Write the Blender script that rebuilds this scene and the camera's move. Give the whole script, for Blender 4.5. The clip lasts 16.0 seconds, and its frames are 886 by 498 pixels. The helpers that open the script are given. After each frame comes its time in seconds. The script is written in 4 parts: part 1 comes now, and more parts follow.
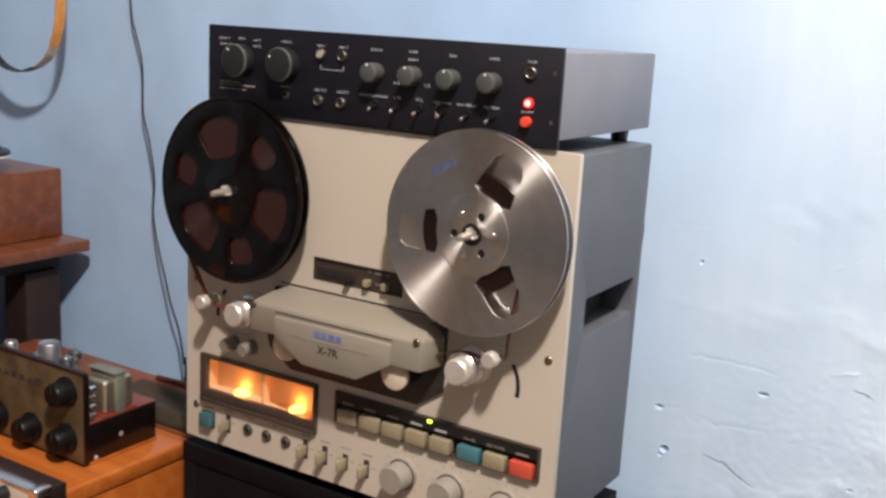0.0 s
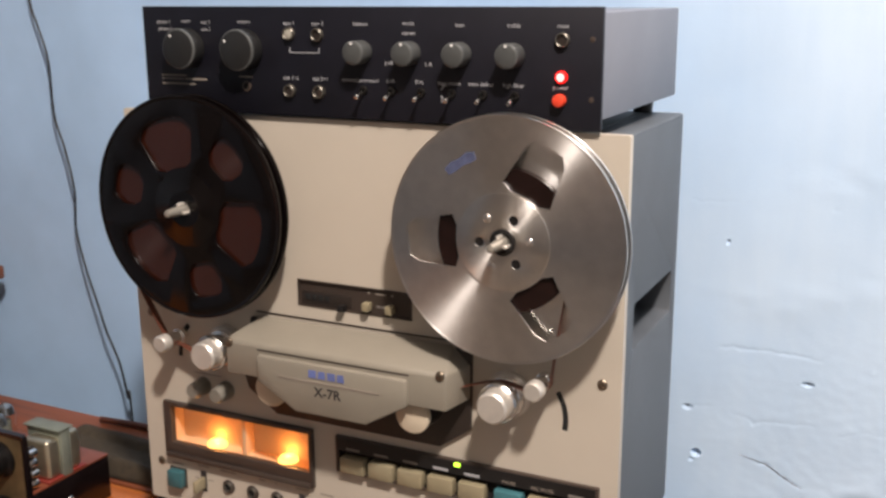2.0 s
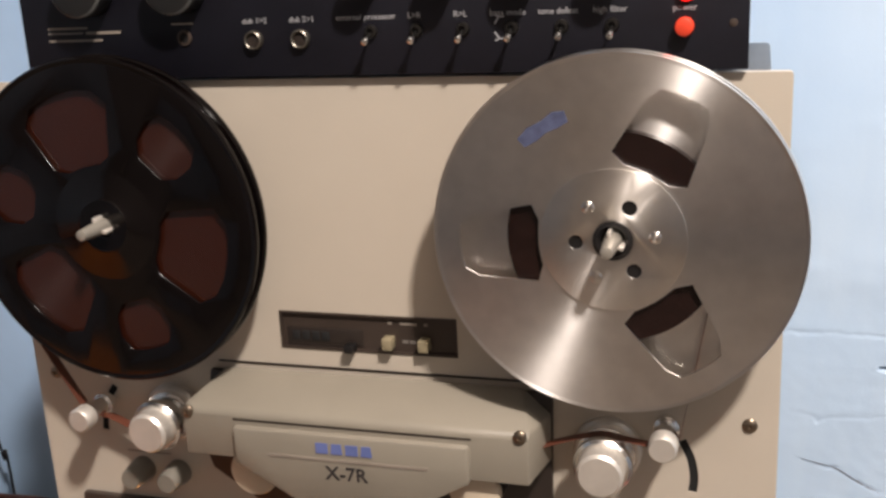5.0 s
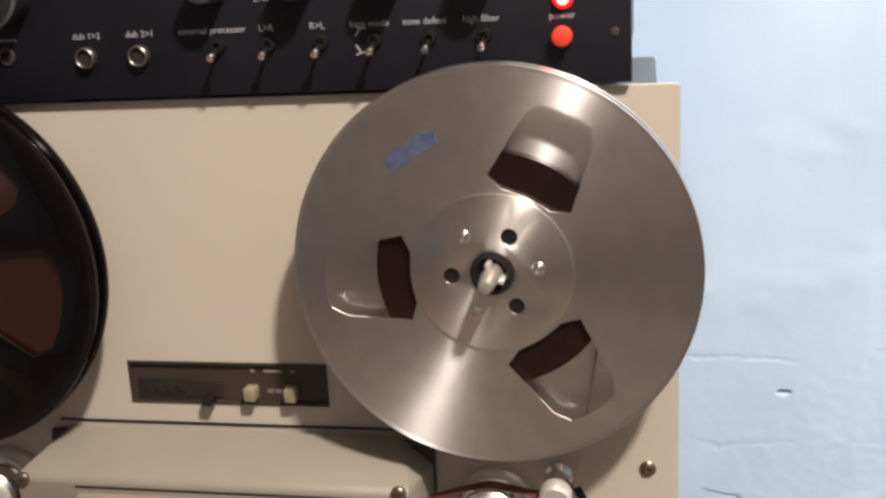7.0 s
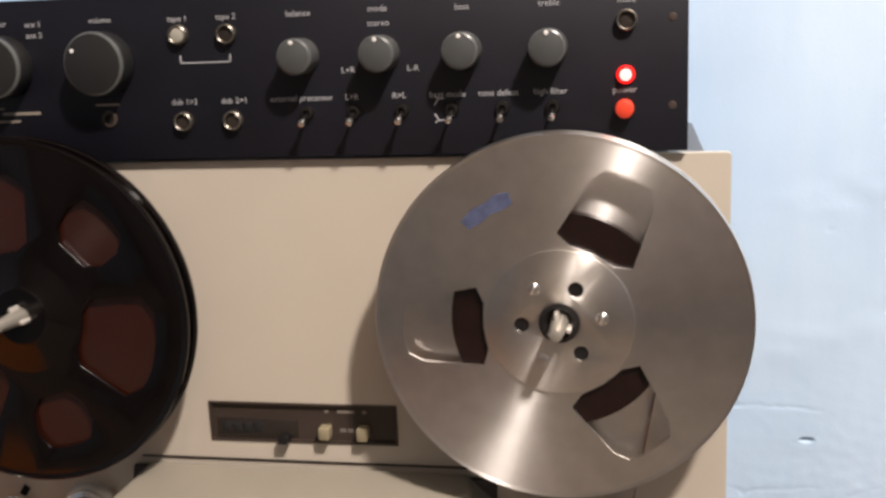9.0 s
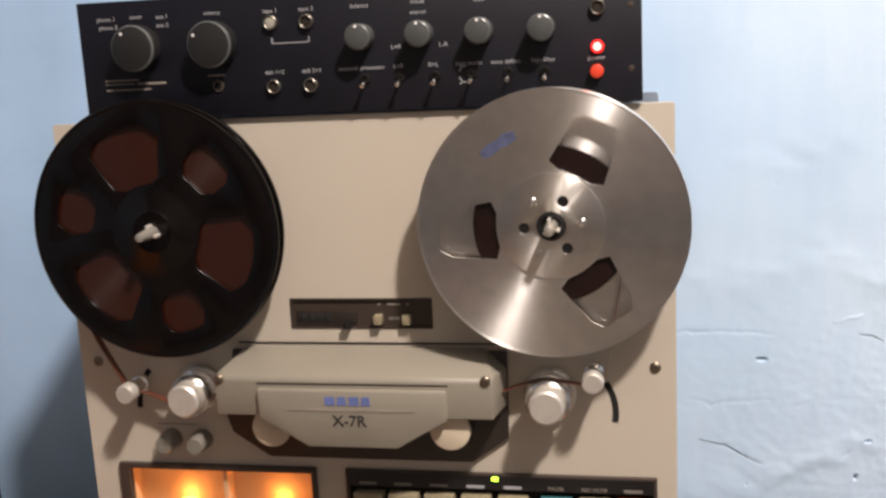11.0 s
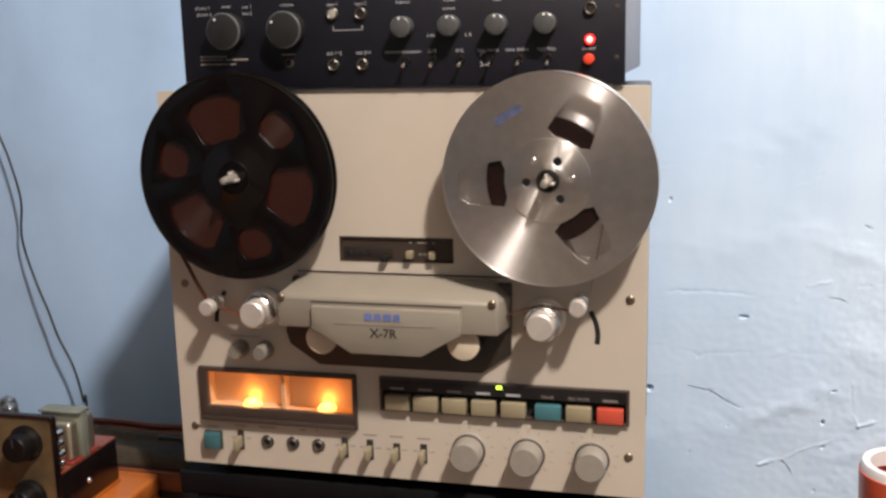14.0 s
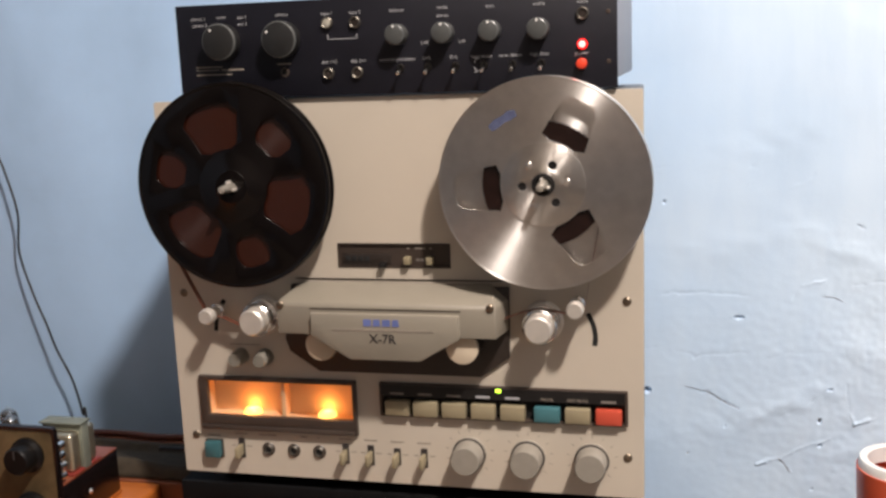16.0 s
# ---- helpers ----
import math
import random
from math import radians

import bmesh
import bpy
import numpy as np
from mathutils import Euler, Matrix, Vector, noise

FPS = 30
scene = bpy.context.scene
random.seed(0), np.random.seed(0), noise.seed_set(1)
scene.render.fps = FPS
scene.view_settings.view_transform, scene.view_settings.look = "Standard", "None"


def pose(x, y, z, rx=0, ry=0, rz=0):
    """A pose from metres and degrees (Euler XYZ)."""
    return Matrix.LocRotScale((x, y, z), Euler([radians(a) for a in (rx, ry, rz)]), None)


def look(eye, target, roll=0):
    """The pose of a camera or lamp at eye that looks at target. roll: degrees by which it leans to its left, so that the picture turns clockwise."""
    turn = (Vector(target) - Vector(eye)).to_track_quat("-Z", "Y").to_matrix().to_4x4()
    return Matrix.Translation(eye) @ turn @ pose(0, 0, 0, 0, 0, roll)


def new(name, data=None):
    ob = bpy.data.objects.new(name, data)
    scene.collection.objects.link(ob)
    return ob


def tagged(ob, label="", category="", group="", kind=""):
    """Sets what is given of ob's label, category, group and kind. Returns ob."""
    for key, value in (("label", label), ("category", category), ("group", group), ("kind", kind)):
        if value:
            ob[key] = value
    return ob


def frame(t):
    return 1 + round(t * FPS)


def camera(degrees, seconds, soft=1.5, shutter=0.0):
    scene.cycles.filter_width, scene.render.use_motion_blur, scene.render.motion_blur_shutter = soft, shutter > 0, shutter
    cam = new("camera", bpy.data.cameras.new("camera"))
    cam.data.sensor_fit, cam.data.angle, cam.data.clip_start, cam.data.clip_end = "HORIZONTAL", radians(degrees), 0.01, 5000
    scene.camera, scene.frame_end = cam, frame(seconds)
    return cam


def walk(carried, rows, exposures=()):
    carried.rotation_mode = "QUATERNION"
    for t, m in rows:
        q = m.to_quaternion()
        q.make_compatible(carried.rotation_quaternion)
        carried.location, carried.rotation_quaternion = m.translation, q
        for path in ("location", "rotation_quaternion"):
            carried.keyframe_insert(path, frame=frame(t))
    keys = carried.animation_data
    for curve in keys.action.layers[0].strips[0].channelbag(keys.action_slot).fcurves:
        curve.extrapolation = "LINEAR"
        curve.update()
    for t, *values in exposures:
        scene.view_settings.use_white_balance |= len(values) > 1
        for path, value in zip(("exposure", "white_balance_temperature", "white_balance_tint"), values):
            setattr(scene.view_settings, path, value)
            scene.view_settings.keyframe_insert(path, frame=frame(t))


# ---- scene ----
cam = camera(45.9, 16.0, soft=2.7, shutter=0.4)
PATH = [
    (0, (0.557, -0.764, 1.198), (-0.458, 0.906, 0.774), 3.3),
    (0.5, (0.535, -0.76, 1.192), (-0.426, 0.947, 0.787), 2.5),
    (1, (0.491, -0.733, 1.185), (-0.459, 0.975, 0.761), 1.9),
    (1.5, (0.451, -0.691, 1.192), (-0.508, 1.001, 0.729), -0.2),
    (2, (0.405, -0.665, 1.192), (-0.451, 1.079, 0.717), -0.3),
    (2.5, (0.355, -0.653, 1.191), (-0.416, 1.121, 0.683), -0.4),
    (3, (0.314, -0.633, 1.187), (-0.39, 1.165, 0.663), -2.0),
    (3.2, (0.296, -0.622, 1.185), (-0.381, 1.188, 0.671), -2.2),
    (5.3, (0.199, -0.481, 1.158), (-0.337, 1.366, 0.607), -3.2),
    (5.5, (0.203, -0.472, 1.157), (-0.301, 1.386, 0.613), -3.4),
    (6, (0.215, -0.447, 1.159), (-0.197, 1.434, 0.617), -3.6),
    (6.5, (0.218, -0.441, 1.156), (-0.171, 1.445, 0.619), -3.6),
    (7, (0.203, -0.445, 1.151), (-0.184, 1.449, 0.638), -3.1),
    (7.5, (0.191, -0.433, 1.159), (-0.183, 1.471, 0.676), -2.5),
    (8, (0.186, -0.427, 1.165), (-0.169, 1.493, 0.729), -2.7),
    (8.5, (0.178, -0.445, 1.169), (-0.188, 1.476, 0.749), -2.6),
    (9, (0.177, -0.49, 1.164), (-0.202, 1.428, 0.741), -2.4),
    (9.2, (0.178, -0.509, 1.162), (-0.201, 1.407, 0.732), -2.2),
    (11.3, (0.205, -0.703, 1.146), (-0.188, 1.218, 0.75), -3.0),
    (11.5, (0.208, -0.718, 1.144), (-0.188, 1.199, 0.734), -2.3),
    (12, (0.224, -0.752, 1.141), (-0.228, 1.153, 0.729), -1.2),
    (12.5, (0.245, -0.778, 1.15), (-0.208, 1.131, 0.76), -0.3),
    (13, (0.252, -0.811, 1.146), (-0.218, 1.098, 0.781), -0.7),
    (13.5, (0.26, -0.836, 1.142), (-0.225, 1.058, 0.721), 0.2),
    (14, (0.263, -0.848, 1.143), (-0.228, 1.05, 0.744), -1.4),
    (14.5, (0.261, -0.852, 1.14), (-0.214, 1.054, 0.766), -2.5),
    (15, (0.261, -0.854, 1.14), (-0.233, 1.046, 0.76), -2.7),
    (15.5, (0.263, -0.853, 1.142), (-0.217, 1.055, 0.782), -2.5),
    (16, (0.262, -0.856, 1.141), (-0.218, 1.048, 0.759), -2.3),
]
walk(cam, [(t, look(eye, target, roll)) for t, eye, target, roll in PATH])

# ---- light ----
U = 1.05  # plan units to metres
LAMP = Vector((0.79, -0.92, 2.415)) * U
bulb_data = bpy.data.lights.new("ceiling_bulb", "POINT")
bulb_data.energy, bulb_data.color, bulb_data.shadow_soft_size = 231.0, (1.0, 0.892, 0.825), 0.065
new("ceiling_bulb", bulb_data).location = LAMP
world = bpy.data.worlds.new("world")
world.use_nodes = True
world.node_tree.nodes["Background"].inputs[0].default_value = (0.5, 0.55, 0.6, 1)
world.node_tree.nodes["Background"].inputs[1].default_value = 0.02
scene.world = world
scene.view_settings.exposure = 0.0


# ---- materials ----
def material(name, color, rough=0.5, metal=0.0, vary=0.08, scale=40.0, bump=0.0, bump_scale=300.0, spec=0.5, coat=0.0, second=None, stain_scale=6.0):
    """A surface with fine grain and broader stains in colour, gloss and relief; object space in metres."""
    m = bpy.data.materials.new(name)
    m.use_nodes = True
    nt = m.node_tree
    b = nt.nodes["Principled BSDF"]
    b.inputs["Metallic"].default_value = metal
    b.inputs["Specular IOR Level"].default_value = spec
    b.inputs["Coat Weight"].default_value = coat
    co = nt.nodes.new("ShaderNodeTexCoord")
    fine, broad = nt.nodes.new("ShaderNodeTexNoise"), nt.nodes.new("ShaderNodeTexNoise")
    for n, s in ((fine, scale), (broad, stain_scale)):
        n.inputs["Scale"].default_value, n.inputs["Detail"].default_value = s, 5
        nt.links.new(co.outputs["Object"], n.inputs["Vector"])
    mean = nt.nodes.new("ShaderNodeMath")
    mean.operation = "MULTIPLY_ADD"
    mean.inputs[1].default_value, mean.inputs[2].default_value = 0.5, 0.0
    add = nt.nodes.new("ShaderNodeMath")
    add.operation = "ADD"
    nt.links.new(fine.outputs["Fac"], add.inputs[0])
    nt.links.new(broad.outputs["Fac"], add.inputs[1])
    nt.links.new(add.outputs[0], mean.inputs[0])
    ramp = nt.nodes.new("ShaderNodeValToRGB")
    dark = second or tuple(c * (1 - 2.2 * vary) for c in color)
    light = tuple(min(1, c * (1 + 1.6 * vary)) for c in color)
    ramp.color_ramp.elements[0].position, ramp.color_ramp.elements[1].position = 0.36, 0.64
    ramp.color_ramp.elements[0].color, ramp.color_ramp.elements[1].color = (*dark, 1), (*light, 1)
    nt.links.new(mean.outputs[0], ramp.inputs[0])
    nt.links.new(ramp.outputs[0], b.inputs["Base Color"])
    rr = nt.nodes.new("ShaderNodeMapRange")
    rr.inputs["To Min"].default_value, rr.inputs["To Max"].default_value = max(0.03, rough * 0.8), min(1, rough * 1.25)
    nt.links.new(broad.outputs["Fac"], rr.inputs["Value"])
    nt.links.new(rr.outputs[0], b.inputs["Roughness"])
    if bump:
        grain = nt.nodes.new("ShaderNodeTexNoise")
        grain.inputs["Scale"].default_value, grain.inputs["Detail"].default_value = bump_scale, 4
        nt.links.new(co.outputs["Object"], grain.inputs["Vector"])
        bp = nt.nodes.new("ShaderNodeBump")
        bp.inputs["Strength"].default_value, bp.inputs["Distance"].default_value = bump, 0.002
        nt.links.new(grain.outputs["Fac"], bp.inputs["Height"])
        nt.links.new(bp.outputs[0], b.inputs["Normal"])
    return m


def wood(name, color, dark, rough=0.35, axis=0, coat=0.2):
    """Varnished wood with stretched grain along one axis."""
    m = material(name, color, rough, coat=coat)
    nt = m.node_tree
    b = nt.nodes["Principled BSDF"]
    co, mp, n = nt.nodes.new("ShaderNodeTexCoord"), nt.nodes.new("ShaderNodeMapping"), nt.nodes.new("ShaderNodeTexNoise")
    stretch = [60.0, 60.0, 60.0]
    stretch[axis] = 4.0
    mp.inputs["Scale"].default_value = stretch
    n.inputs["Scale"].default_value, n.inputs["Detail"].default_value, n.inputs["Distortion"].default_value = 1.0, 6, 0.6
    r = nt.nodes.new("ShaderNodeValToRGB")
    r.color_ramp.elements[0].position, r.color_ramp.elements[1].position = 0.33, 0.66
    r.color_ramp.elements[0].color, r.color_ramp.elements[1].color = (*dark, 1), (*color, 1)
    nt.links.new(co.outputs["Object"], mp.inputs[0])
    nt.links.new(mp.outputs[0], n.inputs["Vector"])
    nt.links.new(n.outputs["Fac"], r.inputs[0])
    nt.links.new(r.outputs[0], b.inputs["Base Color"])
    return m


def glow(name, color, strength):
    m = material(name, color, 0.3)
    b = m.node_tree.nodes["Principled BSDF"]
    b.inputs["Emission Color"].default_value, b.inputs["Emission Strength"].default_value = (*color, 1), strength
    return m


def clear(name, color=(1, 1, 1), rough=0.05, alpha=0.0):
    """Thin clear pane: mostly see-through, with a gloss on it."""
    m = bpy.data.materials.new(name)
    m.use_nodes = True
    nt = m.node_tree
    b = nt.nodes["Principled BSDF"]
    b.inputs["Roughness"].default_value = rough
    b.inputs["Base Color"].default_value = (*color, 1)
    tr, mix, fr = nt.nodes.new("ShaderNodeBsdfTransparent"), nt.nodes.new("ShaderNodeMixShader"), nt.nodes.new("ShaderNodeMath")
    facing, lift = nt.nodes.new("ShaderNodeLayerWeight"), nt.nodes.new("ShaderNodeMath")
    lift.operation, lift.inputs[1].default_value = "POWER", 4.0
    fr.operation, fr.inputs[1].default_value, fr.inputs[2].default_value = "MULTIPLY_ADD", 0.8, 0.04
    nt.links.new(facing.outputs["Facing"], lift.inputs[0])
    nt.links.new(lift.outputs[0], fr.inputs[0])
    gl = nt.nodes.new("ShaderNodeBsdfGlossy")
    gl.inputs["Roughness"].default_value = rough
    tr.inputs[0].default_value = (*color, 1)
    nt.links.new(fr.outputs[0], mix.inputs[0])
    nt.links.new(tr.outputs[0], mix.inputs[1])
    nt.links.new(gl.outputs[0], mix.inputs[2])
    nt.links.new(mix.outputs[0], nt.nodes["Material Output"].inputs[0])
    return m


def spun(name, color, rough=0.3, amount=0.85, metal=1.0):
    """Lathe-turned metal: circular micro grooves stretch the highlight into a radial streak."""
    m = material(name, color, rough, metal=metal, vary=0.04, scale=90)
    nt = m.node_tree
    b = nt.nodes["Principled BSDF"]
    t = nt.nodes.new("ShaderNodeTangent")
    t.direction_type, t.axis = "RADIAL", "Y"
    b.inputs["Anisotropic"].default_value, b.inputs["Anisotropic Rotation"].default_value = amount, 0.25
    nt.links.new(t.outputs[0], b.inputs["Tangent"])
    return m


def painted_wall(name, color):
    """Blue limewash over uneven plaster: cloudy colour, trowel marks, grit."""
    m = material(name, color, 0.72, vary=0.05, scale=9, stain_scale=2.2, spec=0.3)
    nt = m.node_tree
    b = nt.nodes["Principled BSDF"]
    co = nt.nodes.new("ShaderNodeTexCoord")
    last = None
    for s, d, k in ((11, 0.005, 0.12), (60, 0.0012, 0.16), (420, 0.0005, 0.22)):
        n, bp = nt.nodes.new("ShaderNodeTexNoise"), nt.nodes.new("ShaderNodeBump")
        n.inputs["Scale"].default_value, n.inputs["Detail"].default_value = s, 4
        bp.inputs["Strength"].default_value, bp.inputs["Distance"].default_value = k, d
        nt.links.new(co.outputs["Object"], n.inputs["Vector"])
        nt.links.new(n.outputs["Fac"], bp.inputs["Height"])
        if last:
            nt.links.new(last.outputs[0], bp.inputs["Normal"])
        last = bp
    nt.links.new(last.outputs[0], b.inputs["Normal"])
    return m


def wall_light_gradient(name, blue, lit_side):
    """The blue wall, with light falloff put into its colour: paler to the right, noise-edged."""
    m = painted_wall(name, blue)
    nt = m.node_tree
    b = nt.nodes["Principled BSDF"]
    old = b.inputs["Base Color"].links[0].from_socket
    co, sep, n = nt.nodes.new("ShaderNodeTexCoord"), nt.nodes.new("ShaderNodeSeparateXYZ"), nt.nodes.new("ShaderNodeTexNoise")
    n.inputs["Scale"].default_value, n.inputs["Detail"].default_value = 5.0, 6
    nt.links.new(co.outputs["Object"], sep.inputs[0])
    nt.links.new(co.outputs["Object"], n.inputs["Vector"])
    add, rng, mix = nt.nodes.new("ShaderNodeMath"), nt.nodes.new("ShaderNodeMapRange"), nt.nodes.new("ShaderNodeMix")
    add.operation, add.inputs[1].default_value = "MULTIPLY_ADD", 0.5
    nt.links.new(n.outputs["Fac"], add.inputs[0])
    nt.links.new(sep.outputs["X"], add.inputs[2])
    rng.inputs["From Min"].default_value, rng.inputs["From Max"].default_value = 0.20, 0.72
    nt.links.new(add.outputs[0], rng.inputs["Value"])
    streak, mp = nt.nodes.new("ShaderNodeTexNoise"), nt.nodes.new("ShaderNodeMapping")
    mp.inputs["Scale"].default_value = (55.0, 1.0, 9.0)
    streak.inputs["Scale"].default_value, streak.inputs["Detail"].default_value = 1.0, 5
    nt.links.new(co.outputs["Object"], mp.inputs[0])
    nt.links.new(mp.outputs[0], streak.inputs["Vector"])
    lit_mix = nt.nodes.new("ShaderNodeMath")
    lit_mix.operation = "MULTIPLY"
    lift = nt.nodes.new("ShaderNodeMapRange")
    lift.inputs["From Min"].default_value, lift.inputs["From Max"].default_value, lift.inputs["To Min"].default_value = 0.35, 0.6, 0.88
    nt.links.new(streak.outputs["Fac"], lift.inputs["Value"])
    nt.links.new(rng.outputs[0], lit_mix.inputs[0])
    nt.links.new(lift.outputs[0], lit_mix.inputs[1])
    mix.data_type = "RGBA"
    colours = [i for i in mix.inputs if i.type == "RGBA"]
    colours[1].default_value = (*lit_side, 1)
    nt.links.new(lit_mix.outputs[0], mix.inputs[0])
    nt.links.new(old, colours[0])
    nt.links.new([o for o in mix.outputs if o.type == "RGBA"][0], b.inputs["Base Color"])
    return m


# Two paint tones carry the wall's light falloff, dim left to bright right.
WALL = wall_light_gradient("blue_limewash", (0.420, 0.610, 0.855), (0.675, 0.82, 0.965))
# Unseen side and back walls: dark even colours picked to set the bounce.
PLAIN_WALL = painted_wall("dark_bounce_wall", (0.15, 0.128, 0.11))
SIDE_WALL = painted_wall("dim_blue_bounce_wall", (0.17, 0.20, 0.24))
CEILING = material("timber_ceiling", (0.23, 0.205, 0.18), 0.8, bump=0.2, bump_scale=60)
FLOOR = material("warm_cement_floor", (0.21, 0.165, 0.125), 0.6, vary=0.12, scale=25, bump=0.2)
CREAM = material("cream_enamel", (0.530, 0.470, 0.388), 0.42, vary=0.025, scale=14, bump=0.05, bump_scale=900)
COVER = material("grey_beige_plastic", (0.262, 0.235, 0.188), 0.42, vary=0.03, scale=30, bump=0.08, bump_scale=1500)
GREY = material("grey_paint", (0.095, 0.105, 0.118), 0.5, vary=0.05, scale=25, bump=0.12, bump_scale=1400)
AMP_GREY = material("light_grey_paint", (0.20, 0.205, 0.235), 0.45, vary=0.04, scale=25, bump=0.1, bump_scale=1400)
BLACK = material("black_anodised", (0.0058, 0.0056, 0.0100), 0.48, vary=0.1, scale=60, spec=0.38, bump=0.05, bump_scale=1500)
BLACK_PLASTIC = material("black_plastic", (0.012, 0.011, 0.011), 0.3, vary=0.15)
REEL_BLACK = material("glossy_black_plastic", (0.003, 0.002, 0.002), 0.14, vary=0.2, spec=0.35)
DARK = material("dark_brown_plastic", (0.03, 0.022, 0.018), 0.4, vary=0.12)
BEZEL = material("bronze_bezel", (0.055, 0.04, 0.032), 0.35, vary=0.1)
# Near-black colour stands in for shade inside slots, bores and recesses.
HOLE = material("unlit_inside", (0.008, 0.008, 0.008), 0.8)
CHROME = material("chrome", (0.88, 0.86, 0.83), 0.24, metal=1.0, vary=0.05, scale=80)
SATIN = material("satin_aluminium", (0.74, 0.69, 0.62), 0.42, metal=0.6, vary=0.05, scale=90)
REEL_METAL = spun("spun_aluminium", (0.84, 0.81, 0.775), 0.29, 0.97)
HUB_METAL = spun("hub_aluminium", (0.79, 0.75, 0.70), 0.35, 0.88)
KNOB_GREY = material("grey_knob_plastic", (0.060, 0.062, 0.060), 0.42, vary=0.06, scale=120)
KNOB_DARK = material("charcoal_knob_plastic", (0.015, 0.015, 0.015), 0.4, vary=0.08, scale=120)
KNOB_EDGE = material("polished_grey_edge", (0.085, 0.088, 0.085), 0.28, vary=0.06)
KNOB_BEIGE = material("beige_knob_plastic", (0.28, 0.255, 0.215), 0.4, vary=0.04, scale=120)
KEY_BEIGE = material("olive_cream_key", (0.29, 0.245, 0.155), 0.4, vary=0.04, scale=90)
KEY_TEAL = material("teal_key", (0.055, 0.16, 0.18), 0.4, vary=0.06)
KEY_DEEP = material("deep_teal_key", (0.042, 0.125, 0.14), 0.4, vary=0.06)
KEY_RED = material("red_key", (0.52, 0.075, 0.042), 0.38, vary=0.06)
SPINDLE = material("pale_spindle", (0.38, 0.35, 0.30), 0.35, metal=0.5, vary=0.06)
ROLLER = material("cream_roller_cap", (0.66, 0.56, 0.42), 0.35, vary=0.05)
WHITE_PRINT = material("white_print", (0.38, 0.38, 0.39), 0.6)
GREY_PRINT = material("grey_print", (0.27, 0.23, 0.19), 0.6)
DIM_PRINT = material("dim_print", (0.20, 0.18, 0.16), 0.6)
INK = material("dark_print", (0.035, 0.03, 0.03), 0.6)
BLUE_MARK = material("faded_blue_print", (0.13, 0.15, 0.26), 0.4, metal=0.4, vary=0.2, scale=200)
BLUE_PRINT = material("blue_print", (0.13, 0.17, 0.40), 0.5)
TAPE = spun("brown_tape", (0.027, 0.0060, 0.0027), 0.21, 0.94, metal=0.0)
TAPE.node_tree.nodes["Principled BSDF"].inputs["Specular IOR Level"].default_value = 0.8
DARK_TAPE = material("near_black_tape", (0.012, 0.005, 0.004), 0.25, vary=0.2, scale=220)
LEADER = material("red_brown_tape", (0.12, 0.040, 0.024), 0.35, vary=0.1)
METER_FACE = material("meter_face", (0.73, 0.50, 0.29), 0.6, vary=0.04)
GLASS = clear("clear_pane")
BULB = glow("filament_glow", (1.0, 0.55, 0.13), 2.6)
RED_LED = glow("red_led_glow", (1.0, 0.10, 0.09), 10.0)
LED_LENS = glow("red_lens", (0.9, 0.012, 0.01), 1.6)
GREEN_LED = glow("green_led_glow", (0.5, 0.9, 0.05), 3.0)
LIT = material("pale_window", (0.36, 0.34, 0.28), 0.4)
RED_BUTTON_DARK = material("dark_red_board", (0.22, 0.03, 0.02), 0.5, vary=0.1)
GETTER = material("smoky_silver", (0.30, 0.29, 0.28), 0.2, metal=0.9)
RING = material("dull_metal_ring", (0.17, 0.155, 0.13), 0.36, metal=0.8, vary=0.08)
STAND_BLACK = material("matt_black_paint", (0.004, 0.004, 0.0045), 0.7, vary=0.2, spec=0.15)
RED_BUTTON = material("red_button", (0.75, 0.06, 0.025), 0.4, vary=0.05)
ORANGE_WOOD = wood("orange_varnished_wood", (0.52, 0.155, 0.028), (0.40, 0.10, 0.016), 0.32)
BOX_WOOD = wood("red_brown_veneer", (0.21, 0.066, 0.024), (0.13, 0.036, 0.013), 0.3)
DARK_WOOD = wood("dark_stained_wood", (0.022, 0.007, 0.005), (0.011, 0.004, 0.003), 0.6, axis=2, coat=0.0)
BENCH_WOOD = wood("worn_red_brown_wood", (0.27, 0.075, 0.025), (0.15, 0.042, 0.016), 0.5, coat=0.0)
GOLD = material("aged_gold_panel", (0.165, 0.112, 0.055), 0.42, metal=0.5, vary=0.2, scale=50, stain_scale=18)
CHASSIS = material("black_lacquer", (0.008, 0.005, 0.005), 0.22, vary=0.2)
COPPER_TOP = material("brown_chassis_top", (0.20, 0.055, 0.028), 0.35, vary=0.15, scale=60)
TRAFO = material("pale_gold_metal", (0.66, 0.58, 0.43), 0.30, metal=0.9, vary=0.1, scale=60)
TRAFO_CORE = material("grey_laminate", (0.20, 0.215, 0.175), 0.5, metal=0.3, vary=0.1)
ALU = material("matt_aluminium", (0.62, 0.62, 0.64), 0.35, metal=0.9, vary=0.06)
OLIVE = material("olive_cloth", (0.050, 0.037, 0.022), 0.9, vary=0.15, scale=120, bump=0.5, bump_scale=900)
RUBBER = material("black_cable", (0.012, 0.012, 0.014), 0.45)
ORANGE_STRAP = material("orange_strap", (0.55, 0.23, 0.05), 0.6, vary=0.12, scale=80)
PALE_STRAP = material("pale_worn_strap", (0.42, 0.34, 0.24), 0.6, vary=0.15, scale=80)
CUP_RED = material("orange_red_glaze", (0.70, 0.115, 0.05), 0.3, vary=0.08, scale=40)
CUP_WHITE = material("white_glaze", (0.80, 0.78, 0.75), 0.25, vary=0.03)
KNOB_BLACK = material("worn_black_bakelite", (0.004, 0.0035, 0.0035), 0.38, vary=0.2, spec=0.22)
